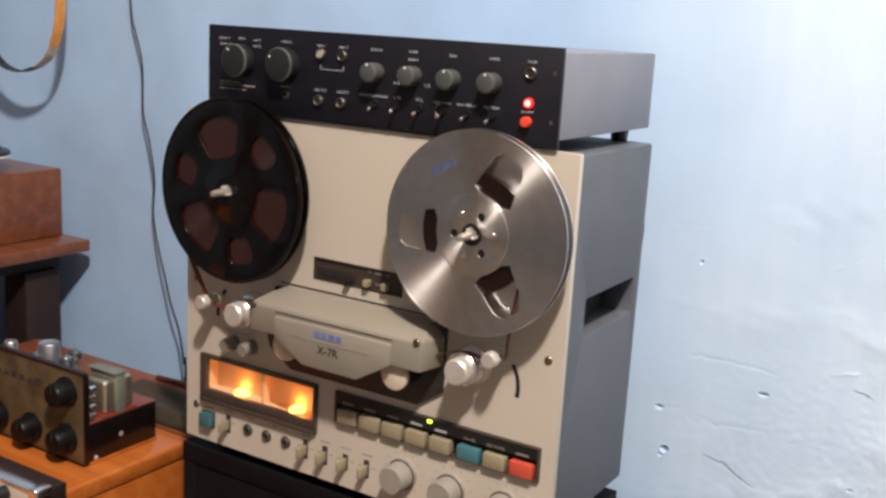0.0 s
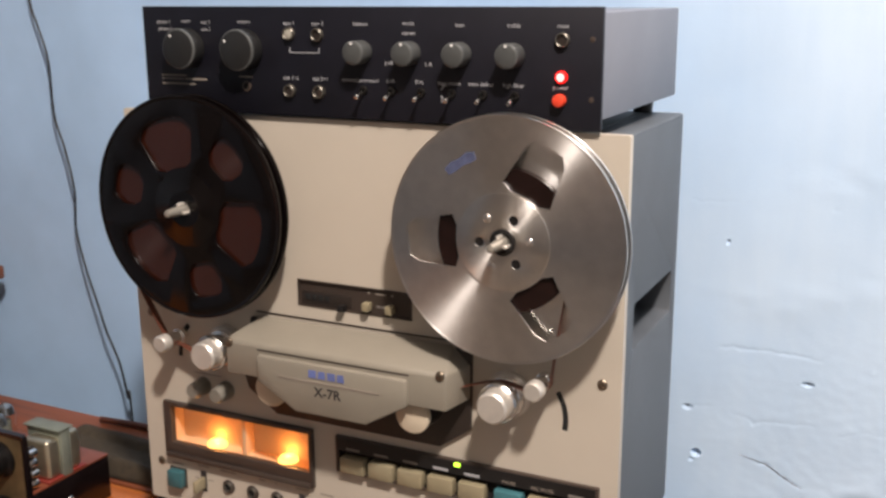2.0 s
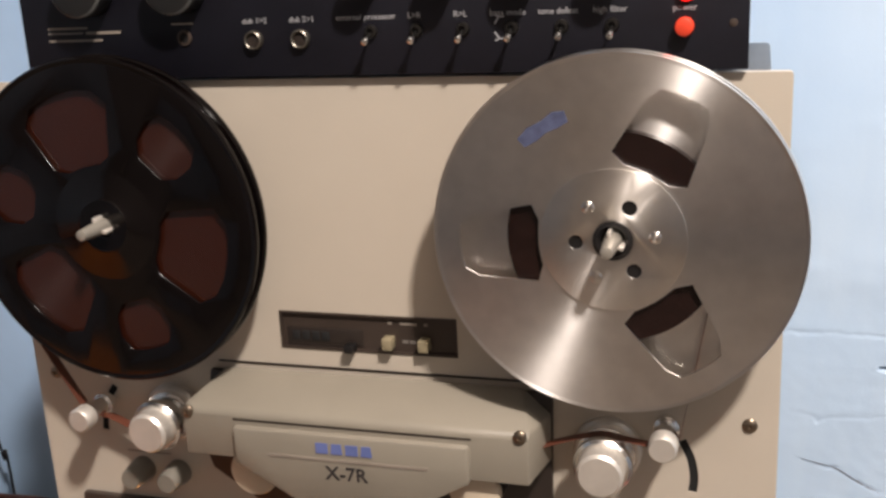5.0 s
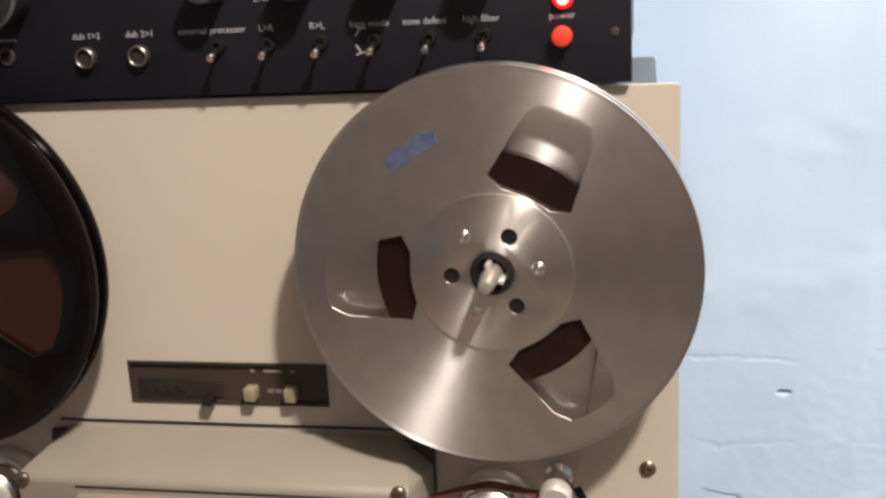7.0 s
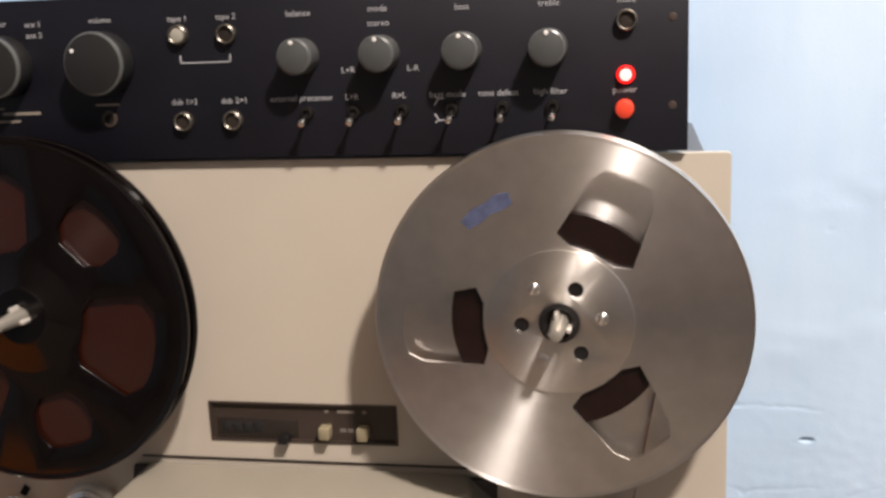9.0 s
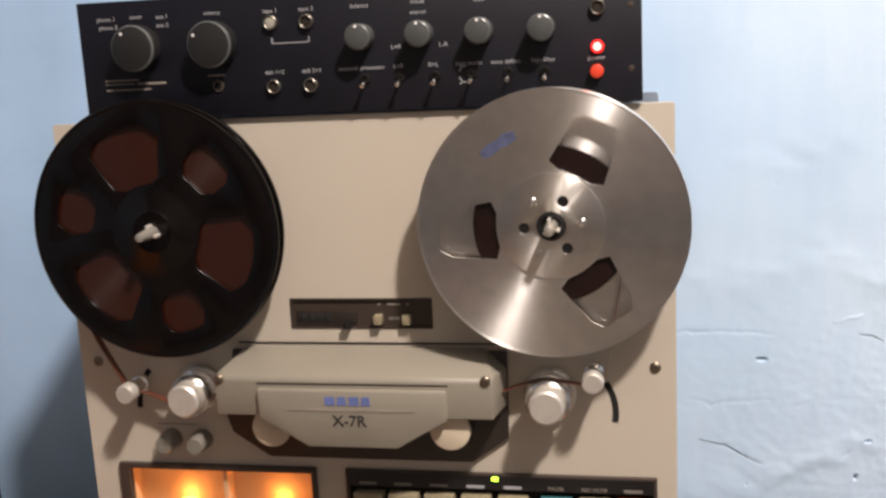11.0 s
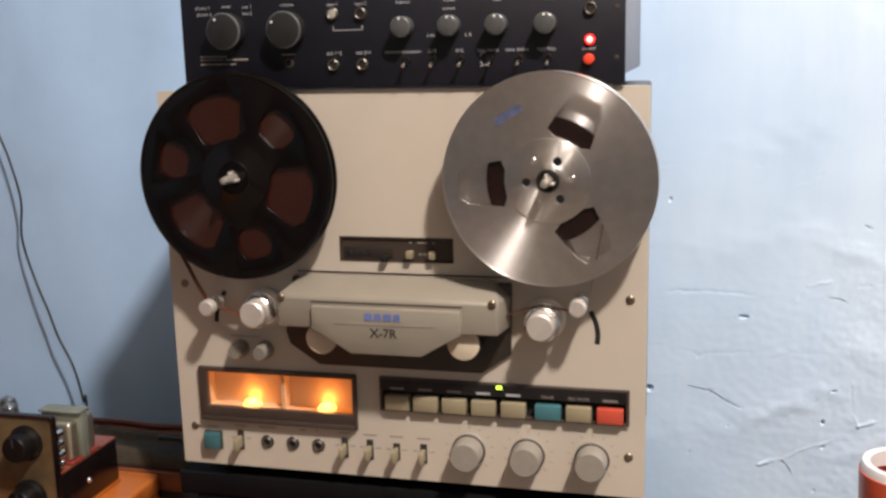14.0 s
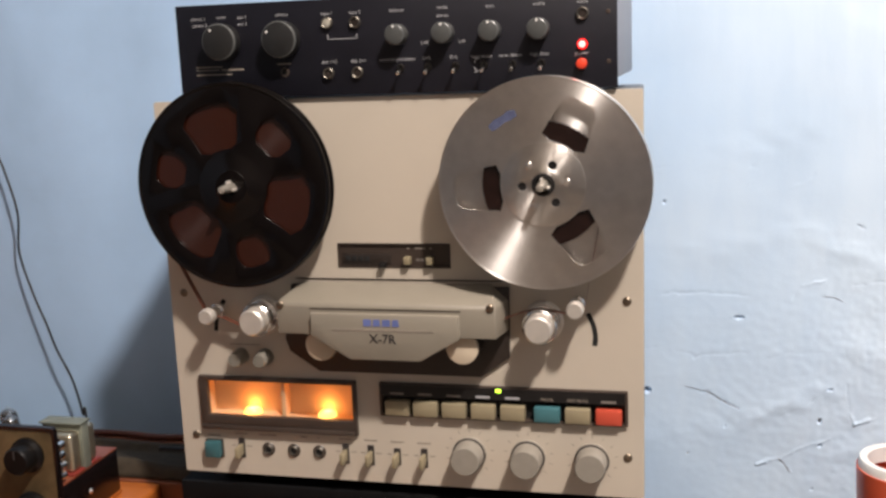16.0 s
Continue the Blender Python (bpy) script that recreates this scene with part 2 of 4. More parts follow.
CRACK_GREY = material("crack_shade_grey", (0.20, 0.23, 0.29), 0.9, vary=0.2, scale=200)
# Darker copy of the knob beige, with the shade on the trim knobs mixed in.
TRIM_SHADED = material("shaded_beige_trim", (0.20, 0.185, 0.155), 0.35, vary=0.05)
COLLAR = material("blackened_collar", (0.02, 0.018, 0.016), 0.3, metal=0.5)
SCREW = material("bronze_screw", (0.24, 0.19, 0.14), 0.35, metal=0.9, vary=0.1)


# ---- building helpers ----
def thing(name, base, label, category, group="", kind=""):
    """An Empty at the base of a thing, given in plan units."""
    ob = new(name)
    ob.location = Vector(base) * U
    ob.empty_display_size = 0.02
    return tagged(ob, label, category, group, kind)


def part(name, bm, mat, parent=None, label="", smooth=38):
    """Links a bmesh, drawn in plan units at its place, as one mesh object."""
    me = bpy.data.meshes.new(name)
    bmesh.ops.recalc_face_normals(bm, faces=bm.faces)
    bm.to_mesh(me)
    bm.free()
    return part_mesh(name, me, mat, parent, label, smooth)


def part_mesh(name, me, mat, parent=None, label="", smooth=38):
    root, at = parent, Vector((0, 0, 0))
    while root is not None and root.parent is not None:
        root = root.parent
    if root is not None:
        at = root.location
    me.transform(Matrix.Translation(-at) @ Matrix.Scale(U, 4))
    me.materials.append(mat)
    if smooth:
        me.polygons.foreach_set("use_smooth", [True] * len(me.polygons))
        me.set_sharp_from_angle(angle=radians(smooth))
    ob = new(name, me)
    ob.parent = parent
    return tagged(ob, label)


def box(x0, x1, y0, y1, z0, z1, bevel=0.0, seg=2):
    bm = bmesh.new()
    bmesh.ops.create_cube(bm, size=1)
    bm.transform(Matrix.Translation(((x0 + x1) / 2, (y0 + y1) / 2, (z0 + z1) / 2)) @ Matrix.Diagonal((x1 - x0, y1 - y0, z1 - z0, 1)))
    if bevel:
        bmesh.ops.bevel(bm, geom=bm.edges[:], offset=bevel, segments=seg, affect="EDGES", profile=0.5)
    return bm


def lathe(profile, x=0.0, y=0.0, z=0.0, axis="y", seg=40):
    """Turns (radius, height) pairs round an axis; along y the heights count towards the viewer as negative y."""
    bm = bmesh.new()
    rings = []
    for r, h in profile:
        if r < 1e-6:
            p = (0, h, 0) if axis == "y" else (h, 0, 0) if axis == "x" else (0, 0, h)
            rings.append([bm.verts.new(p)])
            continue
        ring = []
        for i in range(seg):
            a = 2 * math.pi * i / seg
            c, s = r * math.cos(a), r * math.sin(a)
            ring.append(bm.verts.new((c, h, s) if axis == "y" else (h, c, s) if axis == "x" else (c, s, h)))
        rings.append(ring)
    for a, b in zip(rings, rings[1:]):
        if len(a) == 1 and len(b) == 1:
            continue
        for i in range(seg):
            j = (i + 1) % seg
            if len(a) == 1:
                bm.faces.new((a[0], b[i], b[j]))
            elif len(b) == 1:
                bm.faces.new((a[i], a[j], b[0]))
            else:
                bm.faces.new((a[i], a[j], b[j], b[i]))
    bm.transform(Matrix.Translation((x, y, z)))
    return bm


def disc(x, z, r, y0, y1, bevel=0.0008, seg=40):
    """A closed turned disc from y0 (front) to y1 (back), with a rounded front edge."""
    b = bevel
    return lathe([(0, y1), (r, y1), (r, y0 + b), (r - 0.3 * b, y0 + 0.3 * b), (r - b, y0), (0, y0)], x, 0, z, "y", seg)


def plate(loops, a0, a1, axis="y", bevel=0.0):
    """A flat plate from outlines in its plane; the first is the rim, the rest are holes through it."""
    bm = bmesh.new()
    edges = []
    for loop in loops:
        vs = [bm.verts.new((u, a0, v) if axis == "y" else (a0, u, v) if axis == "x" else (u, v, a0)) for u, v in loop]
        edges += [bm.edges.new((vs[i], vs[(i + 1) % len(vs)])) for i in range(len(vs))]
    fill = bmesh.ops.triangle_fill(bm, use_beauty=True, use_dissolve=True, edges=edges)
    faces = [g for g in fill["geom"] if isinstance(g, bmesh.types.BMFace)]
    grown = bmesh.ops.extrude_face_region(bm, geom=faces)
    step = Vector((0, a1 - a0, 0) if axis == "y" else (a1 - a0, 0, 0) if axis == "x" else (0, 0, a1 - a0))
    bmesh.ops.translate(bm, vec=step, verts=[g for g in grown["geom"] if isinstance(g, bmesh.types.BMVert)])
    bmesh.ops.recalc_face_normals(bm, faces=bm.faces)
    if bevel:
        rim = [e for e in bm.edges if len(e.link_faces) == 2 and e.calc_face_angle(0) > 0.8]
        bmesh.ops.bevel(bm, geom=rim, offset=bevel, segments=2, affect="EDGES", profile=0.5)
    return bm


def rect(x0, x1, z0, z1, r=0.0, n=4):
    if not r:
        return [(x0, z0), (x1, z0), (x1, z1), (x0, z1)]
    out = []
    for cx, cz, a0 in ((x1 - r, z0 + r, -90), (x1 - r, z1 - r, 0), (x0 + r, z1 - r, 90), (x0 + r, z0 + r, 180)):
        for i in range(n + 1):
            a = radians(a0 + 90 * i / n)
            out.append((cx + r * math.cos(a), cz + r * math.sin(a)))
    return out


def circle(x, z, r, n=40):
    return [(x + r * math.cos(2 * math.pi * i / n), z + r * math.sin(2 * math.pi * i / n)) for i in range(n)]


def smooth_line(points, per=8):
    """A rounded line through points."""
    p = [Vector(q) for q in points]
    p = [2 * p[0] - p[1]] + p + [2 * p[-1] - p[-2]]
    out = []
    for i in range(1, len(p) - 2):
        for k in range(per):
            t = k / per
            a, b, c, d = p[i - 1 : i + 3]
            out.append(0.5 * (2 * b + (c - a) * t + (2 * a - 5 * b + 4 * c - d) * t * t + (3 * b - a - 3 * c + d) * t**3))
    return out + [p[-2]]


def sweep(points, section):
    """Carries a closed cross-section (pairs) along a line."""
    bm = bmesh.new()
    rings = []
    for i, p in enumerate(points):
        ahead = (points[min(i + 1, len(points) - 1)] - points[max(i - 1, 0)]).normalized()
        side = ahead.cross(Vector((0, 1, 0)) if abs(ahead.y) < 0.9 else Vector((1, 0, 0))).normalized()
        up = side.cross(ahead)
        rings.append([bm.verts.new(p + side * u + up * v) for u, v in section])
    n = len(section)
    for a, b in zip(rings, rings[1:]):
        for i in range(n):
            bm.faces.new((a[i], a[(i + 1) % n], b[(i + 1) % n], b[i]))
    bm.faces.new(rings[0])
    bm.faces.new(rings[-1][::-1])
    return bm


def cord(points, r, per=8, seg=10):
    return sweep(smooth_line(points, per), circle(0, 0, r, seg))


def slot_outline(points, w):
    """The outline of a curved slot of width w along a line of (x, z)."""
    line = [Vector((x, z)) for x, z in points]
    left, right = [], []
    for i, p in enumerate(line):
        d = (line[min(i + 1, len(line) - 1)] - line[max(i - 1, 0)]).normalized()
        nrm = Vector((-d.y, d.x)) * w / 2
        left.append(p + nrm)
        right.append(p - nrm)
    return [tuple(q) for q in left + right[::-1]]


def lettering(name, text, x, z, y, size, mat, parent, align="CENTER", turn_x=90, bold=0.0):
    """Built-in-font lettering as a thin mesh on a front at depth y."""
    cu = bpy.data.curves.new(name, "FONT")
    cu.body, cu.size, cu.align_x, cu.align_y, cu.extrude, cu.resolution_u, cu.offset = text, size, align, "CENTER", 0.00008, 2, bold
    tmp = bpy.data.objects.new(name, cu)
    scene.collection.objects.link(tmp)
    bpy.context.view_layer.update()
    me = bpy.data.meshes.new_from_object(tmp.evaluated_get(bpy.context.evaluated_depsgraph_get()))
    bpy.data.objects.remove(tmp)
    bpy.data.curves.remove(cu)
    me.materials.clear()
    me.transform(Matrix.Translation((x, y, z)) @ Matrix.Rotation(radians(turn_x), 4, "X"))
    me.name = name
    return part_mesh(name, me, mat, parent, smooth=0)


def bar(x0, x1, z, h, y, mat, parent, name="printed_bar"):
    return part(name, box(x0, x1, y - 0.0002, y + 0.0002, z - h / 2, z + h / 2), mat, parent, smooth=0)


def screw(x, z, y, r, parent, mat=None, axis="y"):
    """A domed cross-head screw."""
    prof = [(0, 0.001), (r, 0.001), (r, -0.0004), (r * 0.8, -0.0012), (r * 0.35, -0.0016), (r * 0.3, -0.0009), (0, -0.0007)]
    s = 1 if axis == "y" else -1
    bm = lathe([(a, b * s) for a, b in prof], *((x, y, z)), axis, 20)
    return part("screw", bm, mat or SCREW, parent)


# ---- the room ----
X0, X1, Y0, Y1, H = -1.7, 2.1, -2.6, 0.316, 2.75


def relief(x, z):
    """Uneven plaster on the wall behind the deck: swells, cracks, chips."""
    d = 0.0020 * noise.noise((x * 5, z * 5, 1.3)) + 0.0005 * noise.noise((x * 22, z * 22, 4.1))
    rough = min(1.0, max(0.0, (x - 0.12) / 0.2)) * min(1.0, max(0.0, (0.9 - z) / 0.15))
    d += rough * (0.0004 * noise.noise((x * 30, z * 34, 9.0)) + 0.0003 * noise.noise((x * 110, z * 130, 3.0)))
    crumbled = min(1.0, max(0.0, (x - 0.34) / 0.06)) * min(1.0, max(0.0, (0.92 - z) / 0.1))
    d += crumbled * (0.0006 * noise.noise((x * 48, z * 40, 12.0)) + 0.0003 * noise.noise((x * 150, z * 130, 6.0)))
    for line, depth, w in CRACKS:
        for (ax, az), (bx, bz) in zip(line, line[1:]):
            if min(ax, bx) - 0.02 > x or x > max(ax, bx) + 0.02 or min(az, bz) - 0.02 > z or z > max(az, bz) + 0.02:
                continue
            l2 = (bx - ax) ** 2 + (bz - az) ** 2
            k = max(0, min(1, ((x - ax) * (bx - ax) + (z - az) * (bz - az)) / l2))
            wob = 0.0030 * noise.noise((x * 70, z * 70, 2.0)) + 0.0016 * noise.noise((x * 220, z * 220, 2.0))
            q = ((x - ax - k * (bx - ax)) ** 2 + (z - az - k * (bz - az) + wob) ** 2) / w**2
            if q < 9:
                d -= 0.20 * depth * math.exp(-1.8 * q) * (0.5 + 1.6 * noise.noise((x * 40, z * 40, 5.0)))
    for cx, cz, la, lc, slope, height in RIDGES:
        u, v = (x - cx) + slope * (z - cz), (z - cz) - slope * (x - cx)
        q = (u / la) ** 2 + (v / lc) ** 2
        if q < 5:
            d += height * math.exp(-q) * (0.75 + 0.9 * noise.noise((x * 45, z * 60, 7.0)))
    for cx, cz, rx, rz, depth in CHIPS:
        q = ((x - cx) / rx) ** 2 + ((z - cz) / rz) ** 2
        if q < 6:
            d -= 0.6 * depth * math.exp(-q * q)
            d += 0.08 * depth * math.exp(-((q - 2.0) ** 2) * 2)
    return d


CRACKS = [
    ([(0.182, 0.747), (0.200, 0.752), (0.222, 0.748), (0.243, 0.742), (0.266, 0.747), (0.297, 0.748)], 0.0016, 0.0018),
    ([(0.232, 0.708), (0.258, 0.702), (0.275, 0.692), (0.291, 0.684)], 0.0070, 0.0011),
    ([(0.335, 0.677), (0.341, 0.681), (0.365, 0.697), (0.390, 0.714)], 0.0016, 0.0018),
    ([(0.310, 0.621), (0.333, 0.630), (0.356, 0.643), (0.390, 0.657)], -0.0110, 0.0017),
    ([(0.332, 0.630), (0.339, 0.623), (0.346, 0.613)], 0.0085, 0.0013),
    ([(0.210, 0.813), (0.250, 0.814), (0.266, 0.814), (0.299, 0.812)], 0.0022, 0.0014),
    ([(0.342, 0.806), (0.353, 0.822), (0.365, 0.827), (0.375, 0.828)], -0.0060, 0.0017),
    ([(0.373, 0.812), (0.385, 0.811), (0.395, 0.806)], 0.0050, 0.0012),
    ([(0.404, 0.824), (0.414, 0.826), (0.430, 0.829), (0.470, 0.827)], 0.0022, 0.0015),
    ([(0.405, 0.890), (0.412, 0.885)], 0.0035, 0.0014),
    ([(0.340, 0.927), (0.362, 0.941)], -0.0050, 0.0015),
    ([(0.405, 0.684), (0.410, 0.674), (0.424, 0.678), (0.440, 0.682), (0.480, 0.680)], -0.0070, 0.0018),
    ([(0.320, 0.744), (0.343, 0.749), (0.389, 0.751)], 0.0012, 0.0018),
    ([(0.393, 0.773), (0.400, 0.743), (0.401, 0.706), (0.405, 0.680)], 0.0026, 0.0015),
    ([(0.175, 0.951), (0.184, 0.950), (0.217, 0.951)], 0.0022, 0.0015),
    ([(0.299, 0.951), (0.306, 0.947)], 0.0030, 0.0014),
    ([(0.221, 1.122), (0.227, 1.09)], 0.0012, 0.0020),
    ([(0.370, 1.091), (0.398, 1.077)], -0.0016, 0.0020),
    ([(-0.62, 0.93), (-0.5, 0.925), (-0.42, 0.93)], 0.0006, 0.003),
]
CHIPS = [
    (0.289, 0.7875, 0.0052, 0.0014, 0.006), (0.1915, 0.7015, 0.0040, 0.0034, 0.010), (0.181, 0.747, 0.0045, 0.0024, 0.003), (0.187, 0.694, 0.002, 0.002, 0.003),
    (0.2105, 0.913, 0.0014, 0.0024, 0.004), (0.374, 0.674, 0.0016, 0.0030, 0.006), (0.375, 0.646, 0.0020, 0.0018, 0.005), (0.384, 0.710, 0.0030, 0.0014, 0.004),
    (0.236, 0.630, 0.0012, 0.0012, 0.003), (0.276, 0.663, 0.0010, 0.0012, 0.003), (0.368, 0.595, 0.0014, 0.0014, 0.003),
]
# low broad trowel ridges: centre, length along, length across, slope, height
RIDGES = [
    (0.36, 0.70, 0.07, 0.016, 0.45, 0.0016), (0.42, 0.75, 0.06, 0.014, -0.3, 0.0014), (0.25, 0.66, 0.09, 0.02, 0.2, 0.0010), (0.40, 0.86, 0.08, 0.012, -0.5, 0.0012),
    (0.30, 0.87, 0.07, 0.018, 0.15, 0.0007), (0.43, 0.65, 0.05, 0.014, 0.5, 0.0016), (0.33, 0.98, 0.10, 0.02, 0.3, 0.0008), (0.45, 1.06, 0.09, 0.014, -0.6, 0.0010), (0.22, 0.86, 0.05, 0.012, -0.2, 0.0006),
]


def sliver(name, line, w, parent):
    """A thin ragged strip coloured for the shade in a plaster gap, widest in the middle, following the surface."""
    bm = bmesh.new()
    last = None
    for i, p in enumerate(line):
        ahead = (line[min(i + 1, len(line) - 1)] - line[max(i - 1, 0)]).normalized()
        half = 0.5 * w * (0.15 + math.sin(math.pi * i / (len(line) - 1))) * (0.75 + 0.9 * noise.noise((p.x * 300, p.y * 300, 1.0)))
        row = []
        for k in (-1, 1):
            x, z = p.x - ahead.y * half * k, p.y + ahead.x * half * k
            front = Y1 - relief(x, z) - 0.0005
            row += [bm.verts.new((x, front, z)), bm.verts.new((x, front + 0.004, z))]
        if last:
            for a, b in ((0, 2), (2, 3), (3, 1), (1, 0)):
                bm.faces.new((last[a], last[b], row[b], row[a]))
        else:
            bm.faces.new((row[0], row[1], row[3], row[2]))
        last = row
    bm.faces.new((last[0], last[2], last[3], last[1]))
    return part(name, bm, CRACK_GREY, parent, smooth=0)


def wall_north():
    """A fine grid where the deck stands, coarse strips round it."""
    gx = [X0 - 0.1, X0, -1.2] + [-0.85 + 0.005 * i for i in range(187)] + [0.085 + 0.0013 * i for i in range(1, 358)] + [0.8, 1.4, X1, X1 + 0.1]
    gz = [-0.1, 0.0, 0.3] + [0.5 + 0.0013 * i for i in range(385)] + [1.0 + 0.0035 * i for i in range(1, 86)] + [1.5, 2.0, H, H + 0.1]
    nx, nz = len(gx), len(gz)
    verts = []
    for z in gz:
        for x in gx:
            near = -0.85 < x < 0.56 and 0.5 < z < 1.3
            verts.append((x, Y1 - (relief(x, z) if near else 0.0), z))
    faces = [(j * nx + i, j * nx + i + 1, (j + 1) * nx + i + 1, (j + 1) * nx + i) for j in range(nz - 1) for i in range(nx - 1)]
    b = len(verts)
    verts += [(gx[0], Y1 + 0.15, gz[0]), (gx[-1], Y1 + 0.15, gz[0]), (gx[-1], Y1 + 0.15, gz[-1]), (gx[0], Y1 + 0.15, gz[-1])]
    c = (0, nx - 1, nz * nx - 1, (nz - 1) * nx)
    faces += [(b, b + 3, b + 2, b + 1)] + [(c[i], b + i, b + (i + 1) % 4, c[(i + 1) % 4]) for i in range(4)]
    me = bpy.data.meshes.new("wall_north")
    me.from_pydata(verts, [], faces)
    me.update()
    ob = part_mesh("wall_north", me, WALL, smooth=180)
    # Dark slivers laid on the relief colour in the shade of cracks and chips.
    for line, w in (CRACKS[1][0], 0.0012), (CRACKS[4][0], 0.0018), (CRACKS[7][0], 0.0009), (CRACKS[9][0], 0.0006):
        sliver("crack", smooth_line([(x, z, 0) for x, z in line], 7), w, ob)
    for x, z, rx, rz in ((0.289, 0.7876, 0.0052, 0.0006), (0.1915, 0.7028, 0.0030, 0.0015), (0.374, 0.675, 0.0009, 0.0020), (0.375, 0.6465, 0.0012, 0.0007), (0.2105, 0.9135, 0.0008, 0.0014), (0.236, 0.630, 0.0007, 0.0008), (0.181, 0.7485, 0.0024, 0.0008)):
        sliver("chip", [Vector((x + rx * (k / 4 - 1), z + 0.3 * rz * noise.noise((k, x * 90, z * 90)), 0)) for k in range(9)], 2 * rz, ob)
    tagged(ob, "uneven pale blue limewashed plaster wall with cracks and chips", "wall", kind="structure")


wall_north()
# Unseen walls, floor and ceiling, added to close the room and bounce light.
for nm, b, m in (
    ("wall_south", (X0 - 0.1, X1 + 0.1, Y0 - 0.12, Y0, 0, H), PLAIN_WALL),
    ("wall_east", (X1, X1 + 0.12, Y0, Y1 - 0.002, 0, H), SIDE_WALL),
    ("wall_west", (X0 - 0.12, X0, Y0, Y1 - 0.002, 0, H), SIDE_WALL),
):
    tagged(part(nm, box(*b), m, smooth=0), "plain unseen wall, dark to hold down the bounce" if m is PLAIN_WALL else "plain unseen wall, dim blue to tint the bounce", "wall", kind="structure")
tagged(part("floor", box(X0 - 0.1, X1 + 0.1, Y0, Y1 - 0.004, -0.1, 0), FLOOR, smooth=0), "warm brown cement floor of the room", "floor", kind="structure")
tagged(part("ceiling", box(X0 - 0.1, X1 + 0.1, Y0, Y1 - 0.004, H, H + 0.1), CEILING, smooth=0), "plain grey-brown timber room ceiling", "ceiling", kind="structure")


# ---- stand and tables ----
def black_stand():
    t = thing("equipment_stand", (0, 0.09, 0), "plain black wooden stand under the tape deck", "stand")
    part("top", box(-0.2135, 0.1935, 0.002, 0.180, 0.684, 0.704, 0.001), STAND_BLACK, t)
    part("side_panel", box(-0.213, -0.197, 0.003, 0.178, 0.0, 0.684, 0.001), STAND_BLACK, t)
    part("side_panel", box(0.177, 0.192, 0.006, 0.178, 0.0, 0.684, 0.001), STAND_BLACK, t)
    part("front_panel", box(-0.197, 0.177, 0.004, 0.020, 0.03, 0.684, 0.001), STAND_BLACK, t)
    part("back_panel", box(-0.197, 0.177, 0.165, 0.176, 0.03, 0.684, 0.001), STAND_BLACK, t)


def orange_cabinet():
    t = thing("cabinet", (-0.7, -0.1, 0), "orange-brown varnished wooden cabinet beside the deck stand", "cabinet")
    part("top", box(-1.25, -0.283, -0.32, 0.086, 0.640, 0.66, 0.004, 3), ORANGE_WOOD, t)
    for x in (-1.245, -0.302):
        part("side_panel", box(x, x + 0.0175, -0.315, 0.084, 0.0, 0.640, 0.001), ORANGE_WOOD, t)
    part("back_panel", box(-1.2275, -0.302, 0.068, 0.082, 0.02, 0.640, 0.001), ORANGE_WOOD, t)
    part("bottom_panel", box(-1.2275, -0.302, -0.300, 0.068, 0.03, 0.046, 0.001), ORANGE_WOOD, t)
    for x0, x1 in ((-1.2275, -0.766), (-0.764, -0.302)):
        d = part("door", box(x0 + 0.002, x1 - 0.002, -0.315, -0.300, 0.03, 0.637, 0.002), ORANGE_WOOD, t)
        k = x1 - 0.03 if x0 < -1 else x0 + 0.03
        part("knob", lathe([(0, -0.315), (0.006, -0.315), (0.005, -0.325), (0.011, -0.333), (0.009, -0.339), (0, -0.340)], k, 0, 0.36, "y", 24), SATIN, d)


def back_bench():
    t = thing("bench", (-0.5, 0.15, 0), "narrow worn red-brown wooden bench behind the cabinet", "bench")
    part("board", box(-0.72, -0.2165, 0.090, 0.212, 0.638, 0.659, 0.003), BENCH_WOOD, t)
    # Added panel: its dark wood gives the gap beside the stand its shade.
    part("front_panel", box(-0.715, -0.2175, 0.094, 0.108, 0.0, 0.638, 0.001), DARK_WOOD, t, "dark panel added so the gap reads as shaded")
    for x in (-0.71, -0.255):
        part("leg", box(x, x + 0.03, 0.109, 0.20, 0, 0.638, 0.002), BENCH_WOOD, t)


def side_table():
    t = thing("side_table", (0.55, 0.1, 0), "low plain wooden side table under the cup", "table")
    part("tabletop", box(0.36, 0.8, -0.08, 0.29, 0.535, 0.56, 0.003), DARK_WOOD, t)
    for x in (0.38, 0.75):
        for y in (-0.06, 0.24):
            part("leg", box(x, x + 0.035, y, y + 0.035, 0, 0.535, 0.002), DARK_WOOD, t)


black_stand()
orange_cabinet()
back_bench()
side_table()

# ---- tape deck ----
deck = thing("tape_deck", (0, 0.08, 0.704), "cream-fronted reel-to-reel tape deck with grey metal case, lit meters", "tape deck")
PX, PZ0, PZ1 = 0.2055, 0.7155, 1.0485


